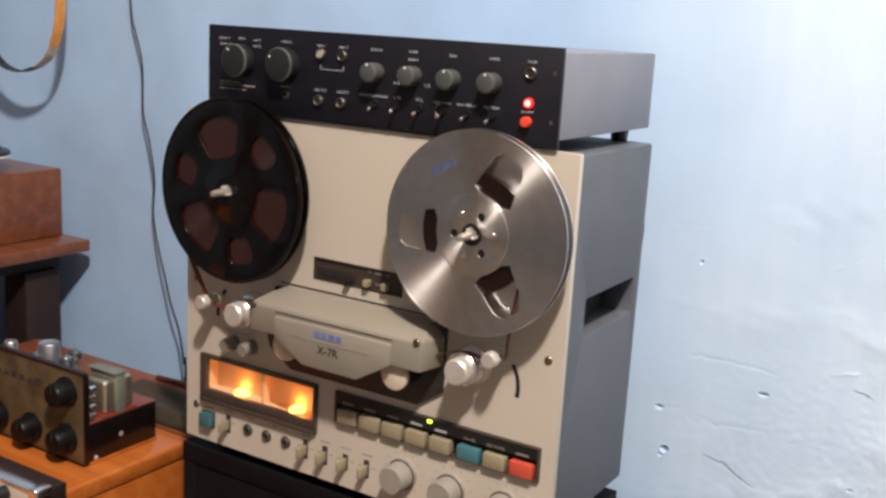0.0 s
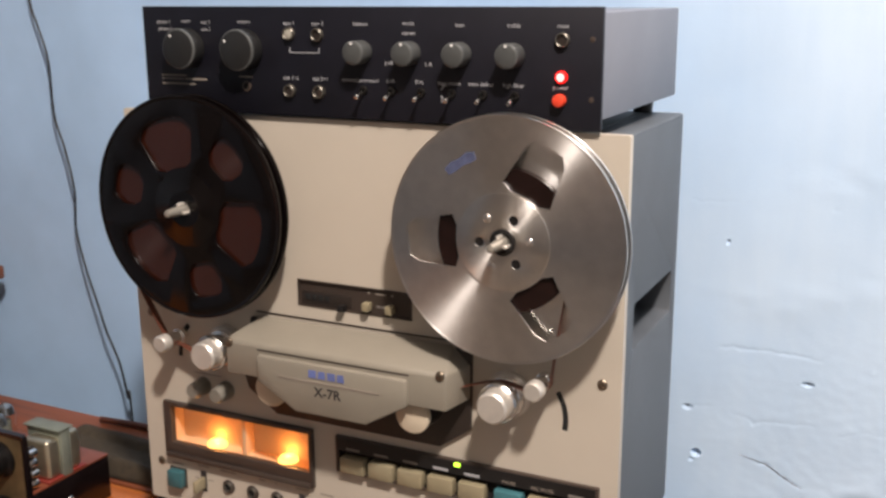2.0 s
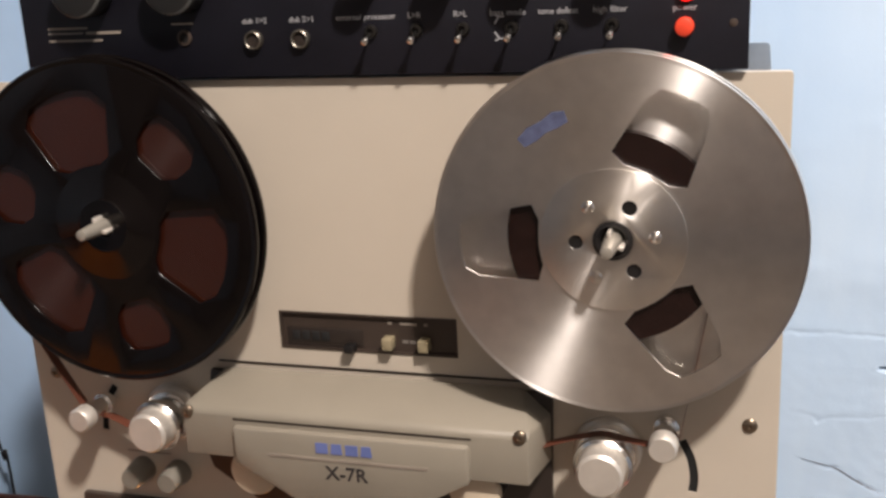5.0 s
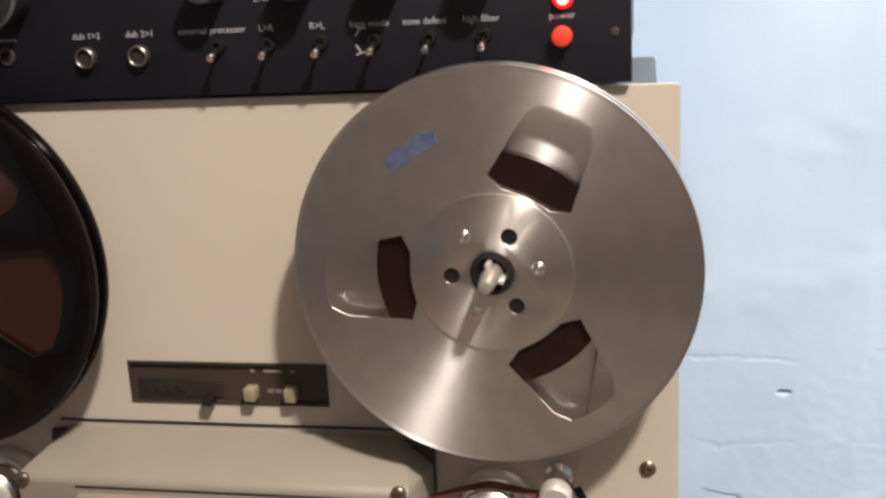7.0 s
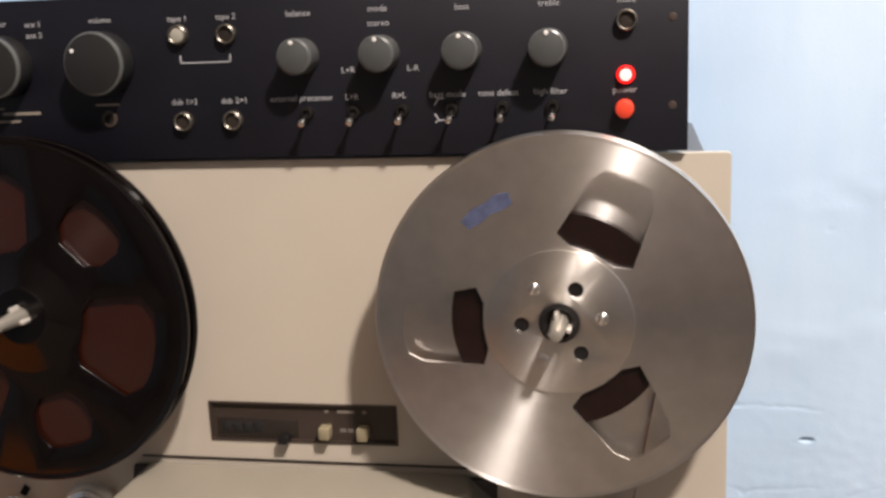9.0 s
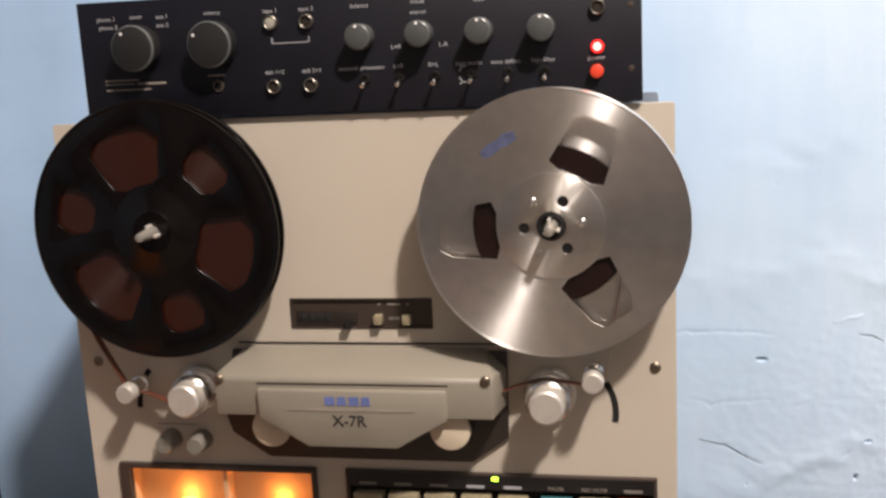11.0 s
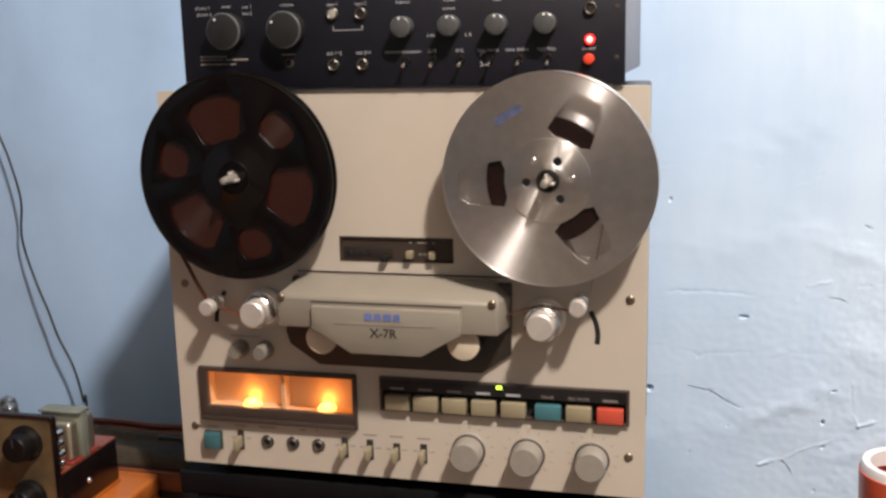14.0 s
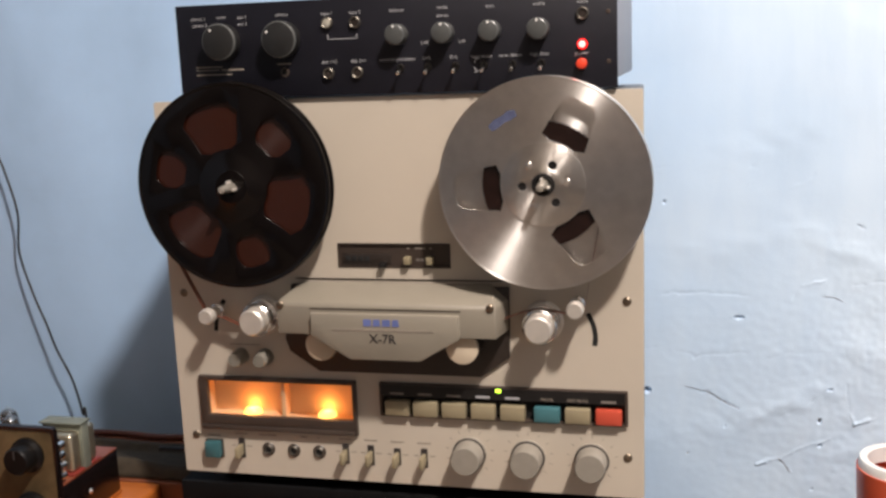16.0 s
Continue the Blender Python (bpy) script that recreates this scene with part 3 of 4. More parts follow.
def deck_case():
    part("case", box(-0.1975, 0.166, 0.03, 0.175, 0.722, 1.0445, 0.0015), GREY, deck, "grey painted metal case")
    part("case_lid", box(-0.1975, 0.1660, 0.006, 0.0298, 1.036, 1.0445, 0.001), GREY, deck)
    part("case_wall", box(-0.2, -0.194, 0.006, 0.03, 0.722, 1.036), GREY, deck)
    side = plate([rect(0.006, 0.175, 0.722, 1.0445, 0.002, 2), rect(0.056, 0.160, 0.8895, 0.922, 0.002, 2)], 0.1665, 0.1968, "x", 0.0022)
    sp = part("side_panel", side, GREY, deck, "grey side panel with a recessed carrying handle")
    part("handle_recess", box(0.1672, 0.169, 0.050, 0.165, 0.885, 0.927), HOLE, sp, "dark inner face of the handle recess")
    for z in (1.011, 0.887):
        screw(0.1968, z, 0, 0.0030, sp, CHROME, "x").location.y += 0.019 * U
    part("base_plate", box(-0.196, 0.162, 0.006, 0.03, 0.722, 0.728), GREY, deck)
    for x in (-0.17, 0.17):
        for y in (0.03, 0.15):
            part("foot", lathe([(0, 0.722), (0.012, 0.722), (0.011, 0.704), (0, 0.704)], x, y, 0, "z", 20), BLACK_PLASTIC, deck)


R_ARC = smooth_line([(0.1612, 0.8715, 0), (0.1655, 0.862, 0), (0.1672, 0.852, 0), (0.1665, 0.844, 0)], 5)
L_ARC = smooth_line([(-0.1545, 0.8765, 0), (-0.160, 0.868, 0), (-0.1635, 0.858, 0), (-0.1648, 0.848, 0)], 5)
METER_AREA = (-0.1845, -0.0375, 0.7578, 0.8075)
KEY_AREA = (-0.0165, 0.193, 0.7775, 0.8075)
COUNTER_AREA = (-0.0465, 0.0495, 0.9075, 0.927)


def deck_front():
    holes = [slot_outline([(p.x, p.y) for p in R_ARC], 0.0042), slot_outline([(p.x, p.y) for p in L_ARC], 0.0042)]
    holes += [rect(m[0] + 0.001, m[1] - 0.001, m[2] + 0.001, m[3] - 0.001) for m in (METER_AREA, KEY_AREA)] + [rect(*COUNTER_AREA)]
    part("front_panel", plate([rect(-PX, PX, PZ0, PZ1, 0.0015, 2)] + holes, 0.0, 0.006, "y", 0.0), CREAM, deck, "cream enamelled front panel")
    for line in (R_ARC, L_ARC):
        # Filler just below the surface; its black paint plays the slot's unlit depth.
        part("arm_slot", plate([slot_outline([(p.x, p.y) for p in line], 0.0046)], 0.0008, 0.0055, "y"), HOLE, deck, "near-black filler painted as the slot's unlit inside")
    part("panel_seam", box(-0.086, 0.0985, -0.0006, 0.0004, 0.8963, 0.8973), DARK, deck, "dark seam across the panel")
    for x, z in ((-0.1925, 0.882), (0.1925, 0.882), (-0.1925, 0.7505), (0.1925, 0.7505)):
        screw(x, z, 0.0, 0.0036, deck)


def deck_display():
    x0, x1, z0, z1 = COUNTER_AREA
    d = part("counter_panel", box(x0 - 0.0005, x1 + 0.0005, 0.0012, 0.004, z0 - 0.0005, z1 + 0.0005), BEZEL, deck, "dark bronze counter panel")
    part("rim", plate([rect(x0 - 0.0006, x1 + 0.0006, z0 - 0.0006, z1 + 0.0006), rect(x0 + 0.0006, x1 - 0.0006, z0 + 0.0006, z1 - 0.0006)], -0.0006, 0.001, "y"), BEZEL, d)
    part("counter_window", box(-0.0435, -0.001, 0.0004, 0.0016, 0.9098, 0.9185, 0.0004), DARK, d, "dark tape counter window")
    for i in range(4):
        part("digit_wheel", box(-0.0408 + 0.0056 * i, -0.0364 + 0.0056 * i, -0.0002, 0.001, 0.9118, 0.9168, 0.0003), HOLE, d)
    part("counter_frame", box(-0.0435, -0.006, 0.0, 0.0014, 0.9085, 0.9098), DARK, d)
    part("reset_button", box(-0.010, -0.0045, -0.006, 0.001, 0.9075, 0.9118, 0.0008), BLACK_PLASTIC, d)
    for x in (0.014, 0.0333):
        part("push_button", box(x - 0.0028, x + 0.0028, -0.0062, 0.001, 0.9105, 0.9170, 0.0009), KEY_BEIGE, d, "cream push button")
        bar(x - 0.001, x + 0.001, 0.9232, 0.0014, 0.001, GREY_PRINT, d)
    bar(0.0195, 0.0285, 0.9232, 0.0013, 0.001, GREY_PRINT, d)
    bar(0.0205, 0.0235, 0.9135, 0.0018, 0.001, DIM_PRINT, d)
    bar(0.0245, 0.0275, 0.9135, 0.0018, 0.001, DIM_PRINT, d)


def head_cover():
    x0, x1, z0, z1 = -0.098, 0.0985, 0.815, 0.8925
    part("head_plate", plate([[(-0.0985, 0.844), (-0.095, 0.833), (-0.069, 0.8155), (0.073, 0.8155), (0.0975, 0.833), (0.0985, 0.8925), (-0.09, 0.8925)]], -0.0035, 0.0, "y", 0.0008), DARK, deck, "dark brown plate under the head cover")
    for x, z in ((-0.0575, 0.8458), (0.0632, 0.8466)):
        r = part("pinch_roller", lathe([(0, -0.002), (0.0130, -0.002), (0.0130, -0.0235), (0, -0.0235)], x, 0, z), BLACK_PLASTIC, deck)
        part("roller_cap", disc(x, z, 0.0132, -0.0275, -0.0235, 0.0012), ROLLER, r, "cream roller cap")
    # the hood: sloping top, upright front, chamfered ends
    bm = bmesh.new()
    pts = [(-0.079, -0.0036, 0.8955), (0.084, -0.0036, 0.8955), (0.0925, -0.0315, 0.884), (-0.0915, -0.0315, 0.884),
           (-0.0915, -0.0335, 0.8815), (0.0925, -0.0335, 0.8815), (0.0925, -0.0335, 0.857), (-0.0915, -0.0335, 0.857),
           (-0.0935, -0.0036, 0.857), (0.098, -0.0036, 0.857), (0.098, -0.0036, 0.882), (-0.0935, -0.0036, 0.882)]
    v = [bm.verts.new(p) for p in pts]
    for f in ((0, 1, 2, 3), (3, 2, 5, 4), (4, 5, 6, 7), (7, 6, 9, 8), (1, 10, 2), (2, 10, 9, 6, 5), (0, 3, 11), (3, 4, 7, 8, 11), (0, 11, 8, 9, 10, 1)):
        bm.faces.new([v[i] for i in f])
    bmesh.ops.recalc_face_normals(bm, faces=bm.faces)
    bmesh.ops.bevel(bm, geom=bm.edges[:], offset=0.0012, segments=2, affect="EDGES", profile=0.5)
    hood = part("head_cover", bm, COVER, deck, "grey-beige plastic head cover")
    part("groove", box(-0.0625, 0.0645, -0.0338, -0.033, 0.8788, 0.8797), DARK, hood)
    part("cover_plate", plate([[(-0.0615, 0.8565), (-0.0285, 0.8375), (0.0305, 0.8375), (0.0635, 0.8565), (0.0635, 0.8762), (-0.0615, 0.8762)]], -0.0372, -0.030, "y", 0.0016), COVER, hood, "raised name plate of the cover")
    screw(-0.0885, 0.8815, -0.0336, 0.0034, hood)
    screw(0.0885, 0.8825, -0.0336, 0.0034, hood)
    y = -0.0374
    for i, (a, b) in enumerate(((-0.0155, -0.0090), (-0.0075, -0.0012), (0.0005, 0.0070), (0.0085, 0.0145))):
        part("logo_shape", plate([[(a, 0.8665), (b, 0.8665), (b - 0.0006 * (i % 2), 0.8722), (a + 0.0006 * (i % 2), 0.8722)]], y - 0.0002, y, "y"), BLUE_PRINT, hood, "blue logo mark")
    bar(-0.042, 0.043, 0.8630, 0.0014, y, GREY_PRINT, hood)
    lettering("model_print", "X-7R", 0.0, 0.8557, y - 0.0001, 0.0105, INK, hood, bold=0.00016)


def tape_guides():
    def guide(x, z, big):
        k = 1.0 if big else 0.6
        g = part("guide_base", lathe([(0, 0), (0.0168 * k, 0), (0.0168 * k, -0.004), (0.0155 * k, -0.0055), (0, -0.0055)], x, 0, z), SATIN, deck, "satin metal guide base")
        part("guide_roller", lathe([(0.0142 * k, -0.005), (0.0142 * k, -0.0085), (0.0118 * k, -0.0095), (0.0118 * k, -0.0165), (0.0142 * k, -0.0175), (0.0142 * k, -0.021), (0.0128 * k, -0.0225), (0, -0.0225)], x, 0, z), CHROME, g, "chrome guide roller")
        part("cap", lathe([(0.0112 * k, -0.022), (0.0112 * k, -0.0305), (0.0098 * k, -0.0322), (0, -0.0322)], x, 0, z), SATIN, g, "satin aluminium cap")

    guide(0.1255, 0.8645, True)
    guide(-0.1165, 0.8645, True)
    for x, z in ((0.1545, 0.881), (-0.158, 0.8685)):
        a = part("tension_arm", lathe([(0, 0.004), (0.0035, 0.004), (0.0035, -0.004), (0.0062, -0.005), (0.0062, -0.009), (0.0048, -0.010), (0.0048, -0.0175), (0.0062, -0.0185), (0.0062, -0.024), (0, -0.024)], x, 0, z, "y", 28), CHROME, deck, "chrome tension arm roller")
        part("cap", lathe([(0.0068, -0.0235), (0.0068, -0.0302), (0.0058, -0.0318), (0, -0.0318)], x, 0, z, "y", 28), SATIN, a)
    for x in (-0.1425, -0.1195):
        part("trim_knob", lathe([(0, 0), (0.0075, 0), (0.0072, -0.004), (0.0062, -0.014), (0.0054, -0.0155), (0, -0.0155)], x, 0, 0.826, "y", 28), TRIM_SHADED, deck, "small beige trim knob")
    bar(-0.152, -0.124, 0.8365, 0.0008, 0.0, GREY_PRINT, deck)


def deck_meters():
    x0, x1, z0, z1 = METER_AREA
    fr = part("meter_bezel", plate([rect(x0, x1, z0, z1, 0.001, 2), rect(-0.1768, -0.0412, 0.7712, 0.8035)], -0.0035, 0.0025, "y", 0.0006), BEZEL, deck, "dark bronze bezel round two level meters")
    part("ledge", box(x0 + 0.002, x1 - 0.002, -0.0062, -0.003, 0.7585, 0.7625, 0.0008), BEZEL, fr)
    for i, (a, b, cx) in enumerate(((-0.1768, -0.1095, -0.1395), (-0.1045, -0.0412, -0.069))):
        part("meter_face", box(a - 0.002, b + 0.002, 0.0145, 0.016, 0.769, 0.806), METER_FACE, fr, "amber lit meter face")
        for q in (box(a - 0.0022, a - 0.001, 0.0025, 0.0145, 0.769, 0.806), box(b + 0.001, b + 0.0022, 0.0025, 0.0145, 0.769, 0.806), box(a - 0.002, b + 0.002, 0.0025, 0.0145, 0.8045, 0.806), box(a - 0.002, b + 0.002, 0.0025, 0.0145, 0.769, 0.7705)):
            part("meter_wall", q, METER_FACE, fr)
        part("pane", box(a - 0.001, b + 0.001, 0.0006, 0.0014, 0.7702, 0.8045), GLASS, fr, "clear meter pane").visible_shadow = False
        bl = part("meter_bulb", lathe([(0, 0.7708), (0.0084, 0.7708), (0.0082, 0.7728), (0.0064, 0.7750), (0, 0.7760)], cx, 0.0088, 0, "z", 16), BULB, fr, "glowing meter bulb")
        bl.visible_shadow = False
        lamp = bpy.data.lights.new("meter_lamp", "POINT")
        lamp.energy, lamp.color, lamp.shadow_soft_size = 0.023, (1.0, 0.37, 0.09), 0.0045
        new("meter_lamp", lamp).location = Vector((cx, 0.0086, 0.7772)) * U


def deck_keys():
    x0, x1, z0, z1 = KEY_AREA
    fr = part("key_frame", plate([rect(x0, x1, z0, z1, 0.0008, 2), rect(x0 + 0.0025, x1 - 0.0025, z0 + 0.0022, 0.796)], -0.0030, 0.003, "y", 0.0005), BEZEL, deck, "dark transport key frame")
    part("label_strip", box(x0 + 0.002, x1 - 0.002, -0.0036, -0.002, 0.7965, 0.8062), BLACK_PLASTIC, fr)
    part("key_well", box(x0 + 0.001, x1 - 0.001, 0.003, 0.005, z0 + 0.001, 0.797), HOLE, fr)
    spans = [(-0.011, 0.010), (0.0135, 0.0345), (0.0385, 0.059), (0.0635, 0.084), (0.0885, 0.109), (0.1168, 0.138), (0.1422, 0.1628), (0.1672, 0.1882)]
    mats = [KEY_BEIGE] * 5 + [KEY_TEAL, KEY_BEIGE, KEY_RED]
    for i, ((a, b), m) in enumerate(zip(spans, mats)):
        k = part("transport_key", box(a, b, -0.0065, 0.003, 0.7795, 0.7922, 0.0010), m, fr, ("red" if m is KEY_RED else "teal" if m is KEY_TEAL else "olive cream") + " transport key")
        y = -0.0037
        c = (a + b) / 2
        if i == 5:
            lettering("key_print", "PAUSE", c, 0.7985, y, 0.0036, GREY_PRINT, fr)
        elif i == 6:
            lettering("key_print", "REC MUTE", c, 0.7985, y, 0.0036, GREY_PRINT, fr)
        else:
            bar(c - 0.006, c + 0.006, 0.7985, 0.002, y, WHITE_PRINT if i in (3, 4) else DIM_PRINT, fr)
    part("indicator", box(0.0848, 0.0894, -0.0046, -0.003, 0.8030, 0.8058, 0.0005), GREEN_LED, fr, "lit green indicator")


def deck_row():
    pw = part("power_frame", plate([rect(-0.1832, -0.1665, 0.7305, 0.7475), rect(-0.1822, -0.1675, 0.7315, 0.7465)], -0.0012, 0.0, "y"), BEZEL, deck)
    part("power_key", box(-0.1820, -0.1677, -0.0075, 0.0, 0.7317, 0.7463, 0.001), KEY_DEEP, pw, "teal power key")
    bar(-0.181, -0.169, 0.7508, 0.0013, 0.0, GREY_PRINT, deck)
    for x, h in ((-0.1485, 0.009), (-0.0505, 0.009), (-0.0275, 0.009), (-0.0035, 0.0075), (0.0205, 0.0085)):
        s = part("lever_slot", plate([rect(x - 0.0028, x + 0.0028, 0.7402 - h, 0.7402 + h), rect(x - 0.0020, x + 0.0020, 0.741 - h, 0.7394 + h)], -0.0008, 0.0, "y"), INK, deck)
        part("slot_floor", box(x - 0.002, x + 0.002, -0.0004, 0.0, 0.7412 - h, 0.7392 + h), INK, s)
        part("lever", box(x - 0.0019, x + 0.0019, -0.0135, 0.0, 0.734, 0.7445, 0.0012), KEY_BEIGE, s, "beige lever")
        bar(x - 0.006, x + 0.006, 0.7535, 0.0012, 0.0, GREY_PRINT, deck)
        bar(x - 0.0095, x - 0.0055, 0.742, 0.0009, 0.0, GREY_PRINT, deck)
        bar(x + 0.0045, x + 0.0095, 0.742, 0.0009, 0.0, GREY_PRINT, deck)
    for x in (-0.123, -0.099, -0.075):
        j = part("jack_socket", lathe([(0.0030, 0.002), (0.0030, -0.0010), (0.0052, -0.0014), (0.0060, -0.0006), (0.0060, 0.001)], x, 0, 0.7405, "y", 28), BEZEL, deck, "dark socket collar")
        part("jack_ring", lathe([(0.0030, -0.0010), (0.0031, -0.0024), (0.0038, -0.0028), (0.0045, -0.0022), (0.0046, -0.0010)], x, 0, 0.7405, "y", 28), RING, j, "dull socket ring")
        part("bore", disc(x, 0.7405, 0.0031, -0.0012, 0.0, 0.0001, 20), HOLE, j)
    bar(-0.131, -0.115, 0.7535, 0.0012, 0.0, GREY_PRINT, deck)
    bar(-0.092, -0.086, 0.7535, 0.0012, 0.0, GREY_PRINT, deck)
    bar(-0.0765, -0.0745, 0.7535, 0.0012, 0.0, GREY_PRINT, deck)
    for x in (0.0605, 0.1105, 0.1635):
        k = part("level_knob", lathe([(0, 0), (0.0142, 0), (0.0142, -0.0035), (0.0136, -0.0045), (0.0130, -0.0048), (0.0126, -0.0195), (0.0116, -0.0212), (0, -0.0212)], x, 0, 0.7475), KNOB_BEIGE, deck, "beige level knob")
        part("knob_rim", lathe([(0.0130, -0.0050), (0.0140, -0.0051), (0.0143, -0.0044), (0.0131, -0.0042)], x, 0, 0.7475), INK, k)
        for i in range(11):
            a = radians(225 - 27 * i)
            bm = box(-0.0020 if i % 5 == 0 else -0.0012, 0.0016, -0.0002, 0.0002, -0.00025, 0.00025)
            bm.transform(Matrix.Translation((x + 0.0195 * math.cos(a), 0, 0.7475 + 0.0195 * math.sin(a))) @ Matrix.Rotation(-a, 4, "Y"))
            part("tick", bm, GREY_PRINT, k, smooth=0)


def spindle(x, z):
    s = part("reel_spindle", lathe([(0, 0), (0.02, 0), (0.02, -0.016), (0.0055, -0.0165), (0.0045, -0.022), (0.0033, -0.044), (0.0027, -0.0500), (0, -0.0510)], x, 0, z, "y", 28), SPINDLE, deck, "pale metal reel spindle")
    for i in range(3):
        bm = box(0.002, 0.0058, -0.0375, -0.012, -0.0009, 0.0009, 0.0004)
        bm.transform(Matrix.Translation((x, 0, z)) @ Matrix.Rotation(radians(20 + 120 * i), 4, "Y"))
        part("spindle_fin", bm, SATIN, s)


deck_case()
deck_front()
deck_display()
head_cover()
tape_guides()
deck_meters()
deck_keys()
deck_row()
LX, RX, RZ = -0.1250, 0.1322, 0.9795
spindle(LX, RZ)
spindle(RX, RZ)


# ---- reels ----
def wedge(cx, cz, a, r0, r1, h0, h1, n=6, rc=0.16):
    """A window outline: arcs at r0 and r1 about a centre, half angles h0 and h1 in degrees, corners eased."""
    out = []
    for r, h, sgn in ((r0, h0, 1), (r1, h1, -1)):
        for i in range(n + 1):
            k = -h + 2 * h * i / n
            ease = (abs(k) / h) ** 6 * rc * (r1 - r0) * sgn
            q = radians(a + sgn * k)
            out.append((cx + (r + ease) * math.cos(q), cz + (r + ease) * math.sin(q)))
    return out


def rim_profile(r, y0, y1):
    return [(r - 0.0016, y0), (r, y0 - 0.0003), (r + 0.0004, (y0 + y1) / 2), (r, y1), (r - 0.0016, y1)]


def steel_reel():
    R, c, z = 0.0819, RX, RZ
    t = thing("tape_reel", (c, -0.02, z), "spun aluminium tape reel with three windows and blue mark", "tape reel", "reels on the deck")
    wins = [wedge(c, z, a, 0.0335, 0.0700, 27, 13) for a in (64, 184, 304)]
    for nm, y, cut in (("front_flange", -0.0285, wins), ("back_flange", -0.0192, [])):
        f = part(nm, plate([circle(c, z, R, 120)] + cut + [circle(c, z, 0.0085, 32)], y - 0.0006, y + 0.0006, "y"), REEL_METAL, t, "spun aluminium flange")
        part("rolled_edge", lathe(rim_profile(R, y - 0.0006, y + 0.0006) + [(R - 0.0016, y - 0.0006)], c, 0, z, "y", 120), REEL_METAL, f)
    holes = [circle(c + 0.0165 * math.cos(radians(a)), z + 0.0165 * math.sin(radians(a)), 0.0033, 20) for a in (-56, 64, 184)]
    h = part("hub_disc", plate([circle(c, z, 0.0322, 72)] + holes + [circle(c, z, 0.0082, 32)], -0.0302, -0.0291, "y", 0.0003), HUB_METAL, t, "bright aluminium hub disc")
    for a in (126, 246, 6):
        bm = bmesh.new()
        bmesh.ops.create_uvsphere(bm, u_segments=16, v_segments=8, radius=0.0030)
        bm.transform(Matrix.Translation((c + 0.0185 * math.cos(radians(a)), -0.0300, z + 0.0185 * math.sin(radians(a)))) @ Matrix.Diagonal((1, 0.35, 1, 1)))
        part("rivet", bm, HUB_METAL, h)
    part("hub", lathe([(0.0084, -0.0292), (0.030, -0.0292), (0.030, -0.0180), (0.0084, -0.0180), (0.0084, -0.0292)], c, 0, z), BLACK_PLASTIC, t, "black hub core")
    part("hub_bore", lathe([(0.0052, -0.0296), (0.0088, -0.0296), (0.0088, -0.0310), (0.0070, -0.0314), (0.0052, -0.0296)], c, 0, z), BLACK_PLASTIC, t, "black keyed hub bore")
    part("tape_pack", lathe([(0.030, -0.0266), (0.0480, -0.0266), (0.0480, -0.0206), (0.030, -0.0206), (0.030, -0.0266)], c, 0, z, "y", 96), DARK_TAPE, t, "dark brown wound tape")
    mark = [(r, a) for r, a in ((0.0558, 110), (0.0550, 115), (0.0556, 121), (0.0550, 127), (0.0562, 133), (0.0612, 133), (0.0622, 127), (0.0612, 121), (0.0624, 115), (0.0610, 110))]
    part("blue_mark", plate([[(c + r * math.cos(radians(a)), z + r * math.sin(radians(a))) for r, a in mark]], -0.0294, -0.0291, "y"), BLUE_MARK, t, "blue printed mark on the flange")


def black_reel():
    R, c, z = 0.0848, LX, RZ
    t = thing("tape_reel", (c, -0.02, z), "glossy black plastic tape reel, six windows, nearly full", "tape reel", "reels on the deck")
    wins = [wedge(c, z, a, 0.031, 0.0690, 27, 24) for a in (105, 225, 345)] + [wedge(c, z, a, 0.042, 0.0685, 16, 15, 6, 0.3) for a in (45, 165, 285)]
    for nm, y in (("front_flange", -0.0285), ("back_flange", -0.0192)):
        f = part(nm, plate([circle(c, z, R, 120)] + wins + [circle(c, z, 0.0055, 24)], y - 0.0009, y + 0.0009, "y", 0.0004), REEL_BLACK, t, "glossy black flange")
        part("rolled_edge", lathe([(R - 0.003, y - 0.0009), (R - 0.001, y - 0.0016), (R, y - 0.0010), (R + 0.0003, y), (R, y + 0.001), (R - 0.003, y + 0.0009), (R - 0.003, y - 0.0009)], c, 0, z, "y", 120), REEL_BLACK, f)
    part("hub", lathe([(0.0058, -0.0312), (0.0135, -0.0312), (0.0150, -0.0300), (0.028, -0.0298), (0.0295, -0.0290), (0.0295, -0.0180), (0.0058, -0.0180), (0.0058, -0.0312)], c, 0, z), REEL_BLACK, t, "black plastic hub")
    part("tape_pack", lathe([(0.029, -0.0266), (0.0775, -0.0266), (0.0775, -0.0206), (0.029, -0.0206), (0.029, -0.0266)], c, 0, z, "y", 120), TAPE, t, "brown wound tape filling the reel")


steel_reel()
black_reel()


def tape_run(name, pts, label):
    line = smooth_line(pts, 6)
    bm = sweep(line, [(-0.0001, -0.0031), (0.0001, -0.0031), (0.0001, 0.0031), (-0.0001, 0.0031)])
    t = part(name, bm, LEADER, None, smooth=0)
    return tagged(t, label, "tape")


tape_run("magnetic_tape", [(-0.1955, -0.0225, 0.951), (-0.182, -0.0222, 0.915), (-0.1645, -0.0150, 0.8705), (-0.158, -0.0135, 0.8632), (-0.150, -0.0135, 0.8645), (-0.128, -0.0132, 0.8550), (-0.1165, -0.0130, 0.8525), (-0.104, -0.013, 0.858), (-0.092, -0.013, 0.862)], "thin red-brown tape running from reel to guides")
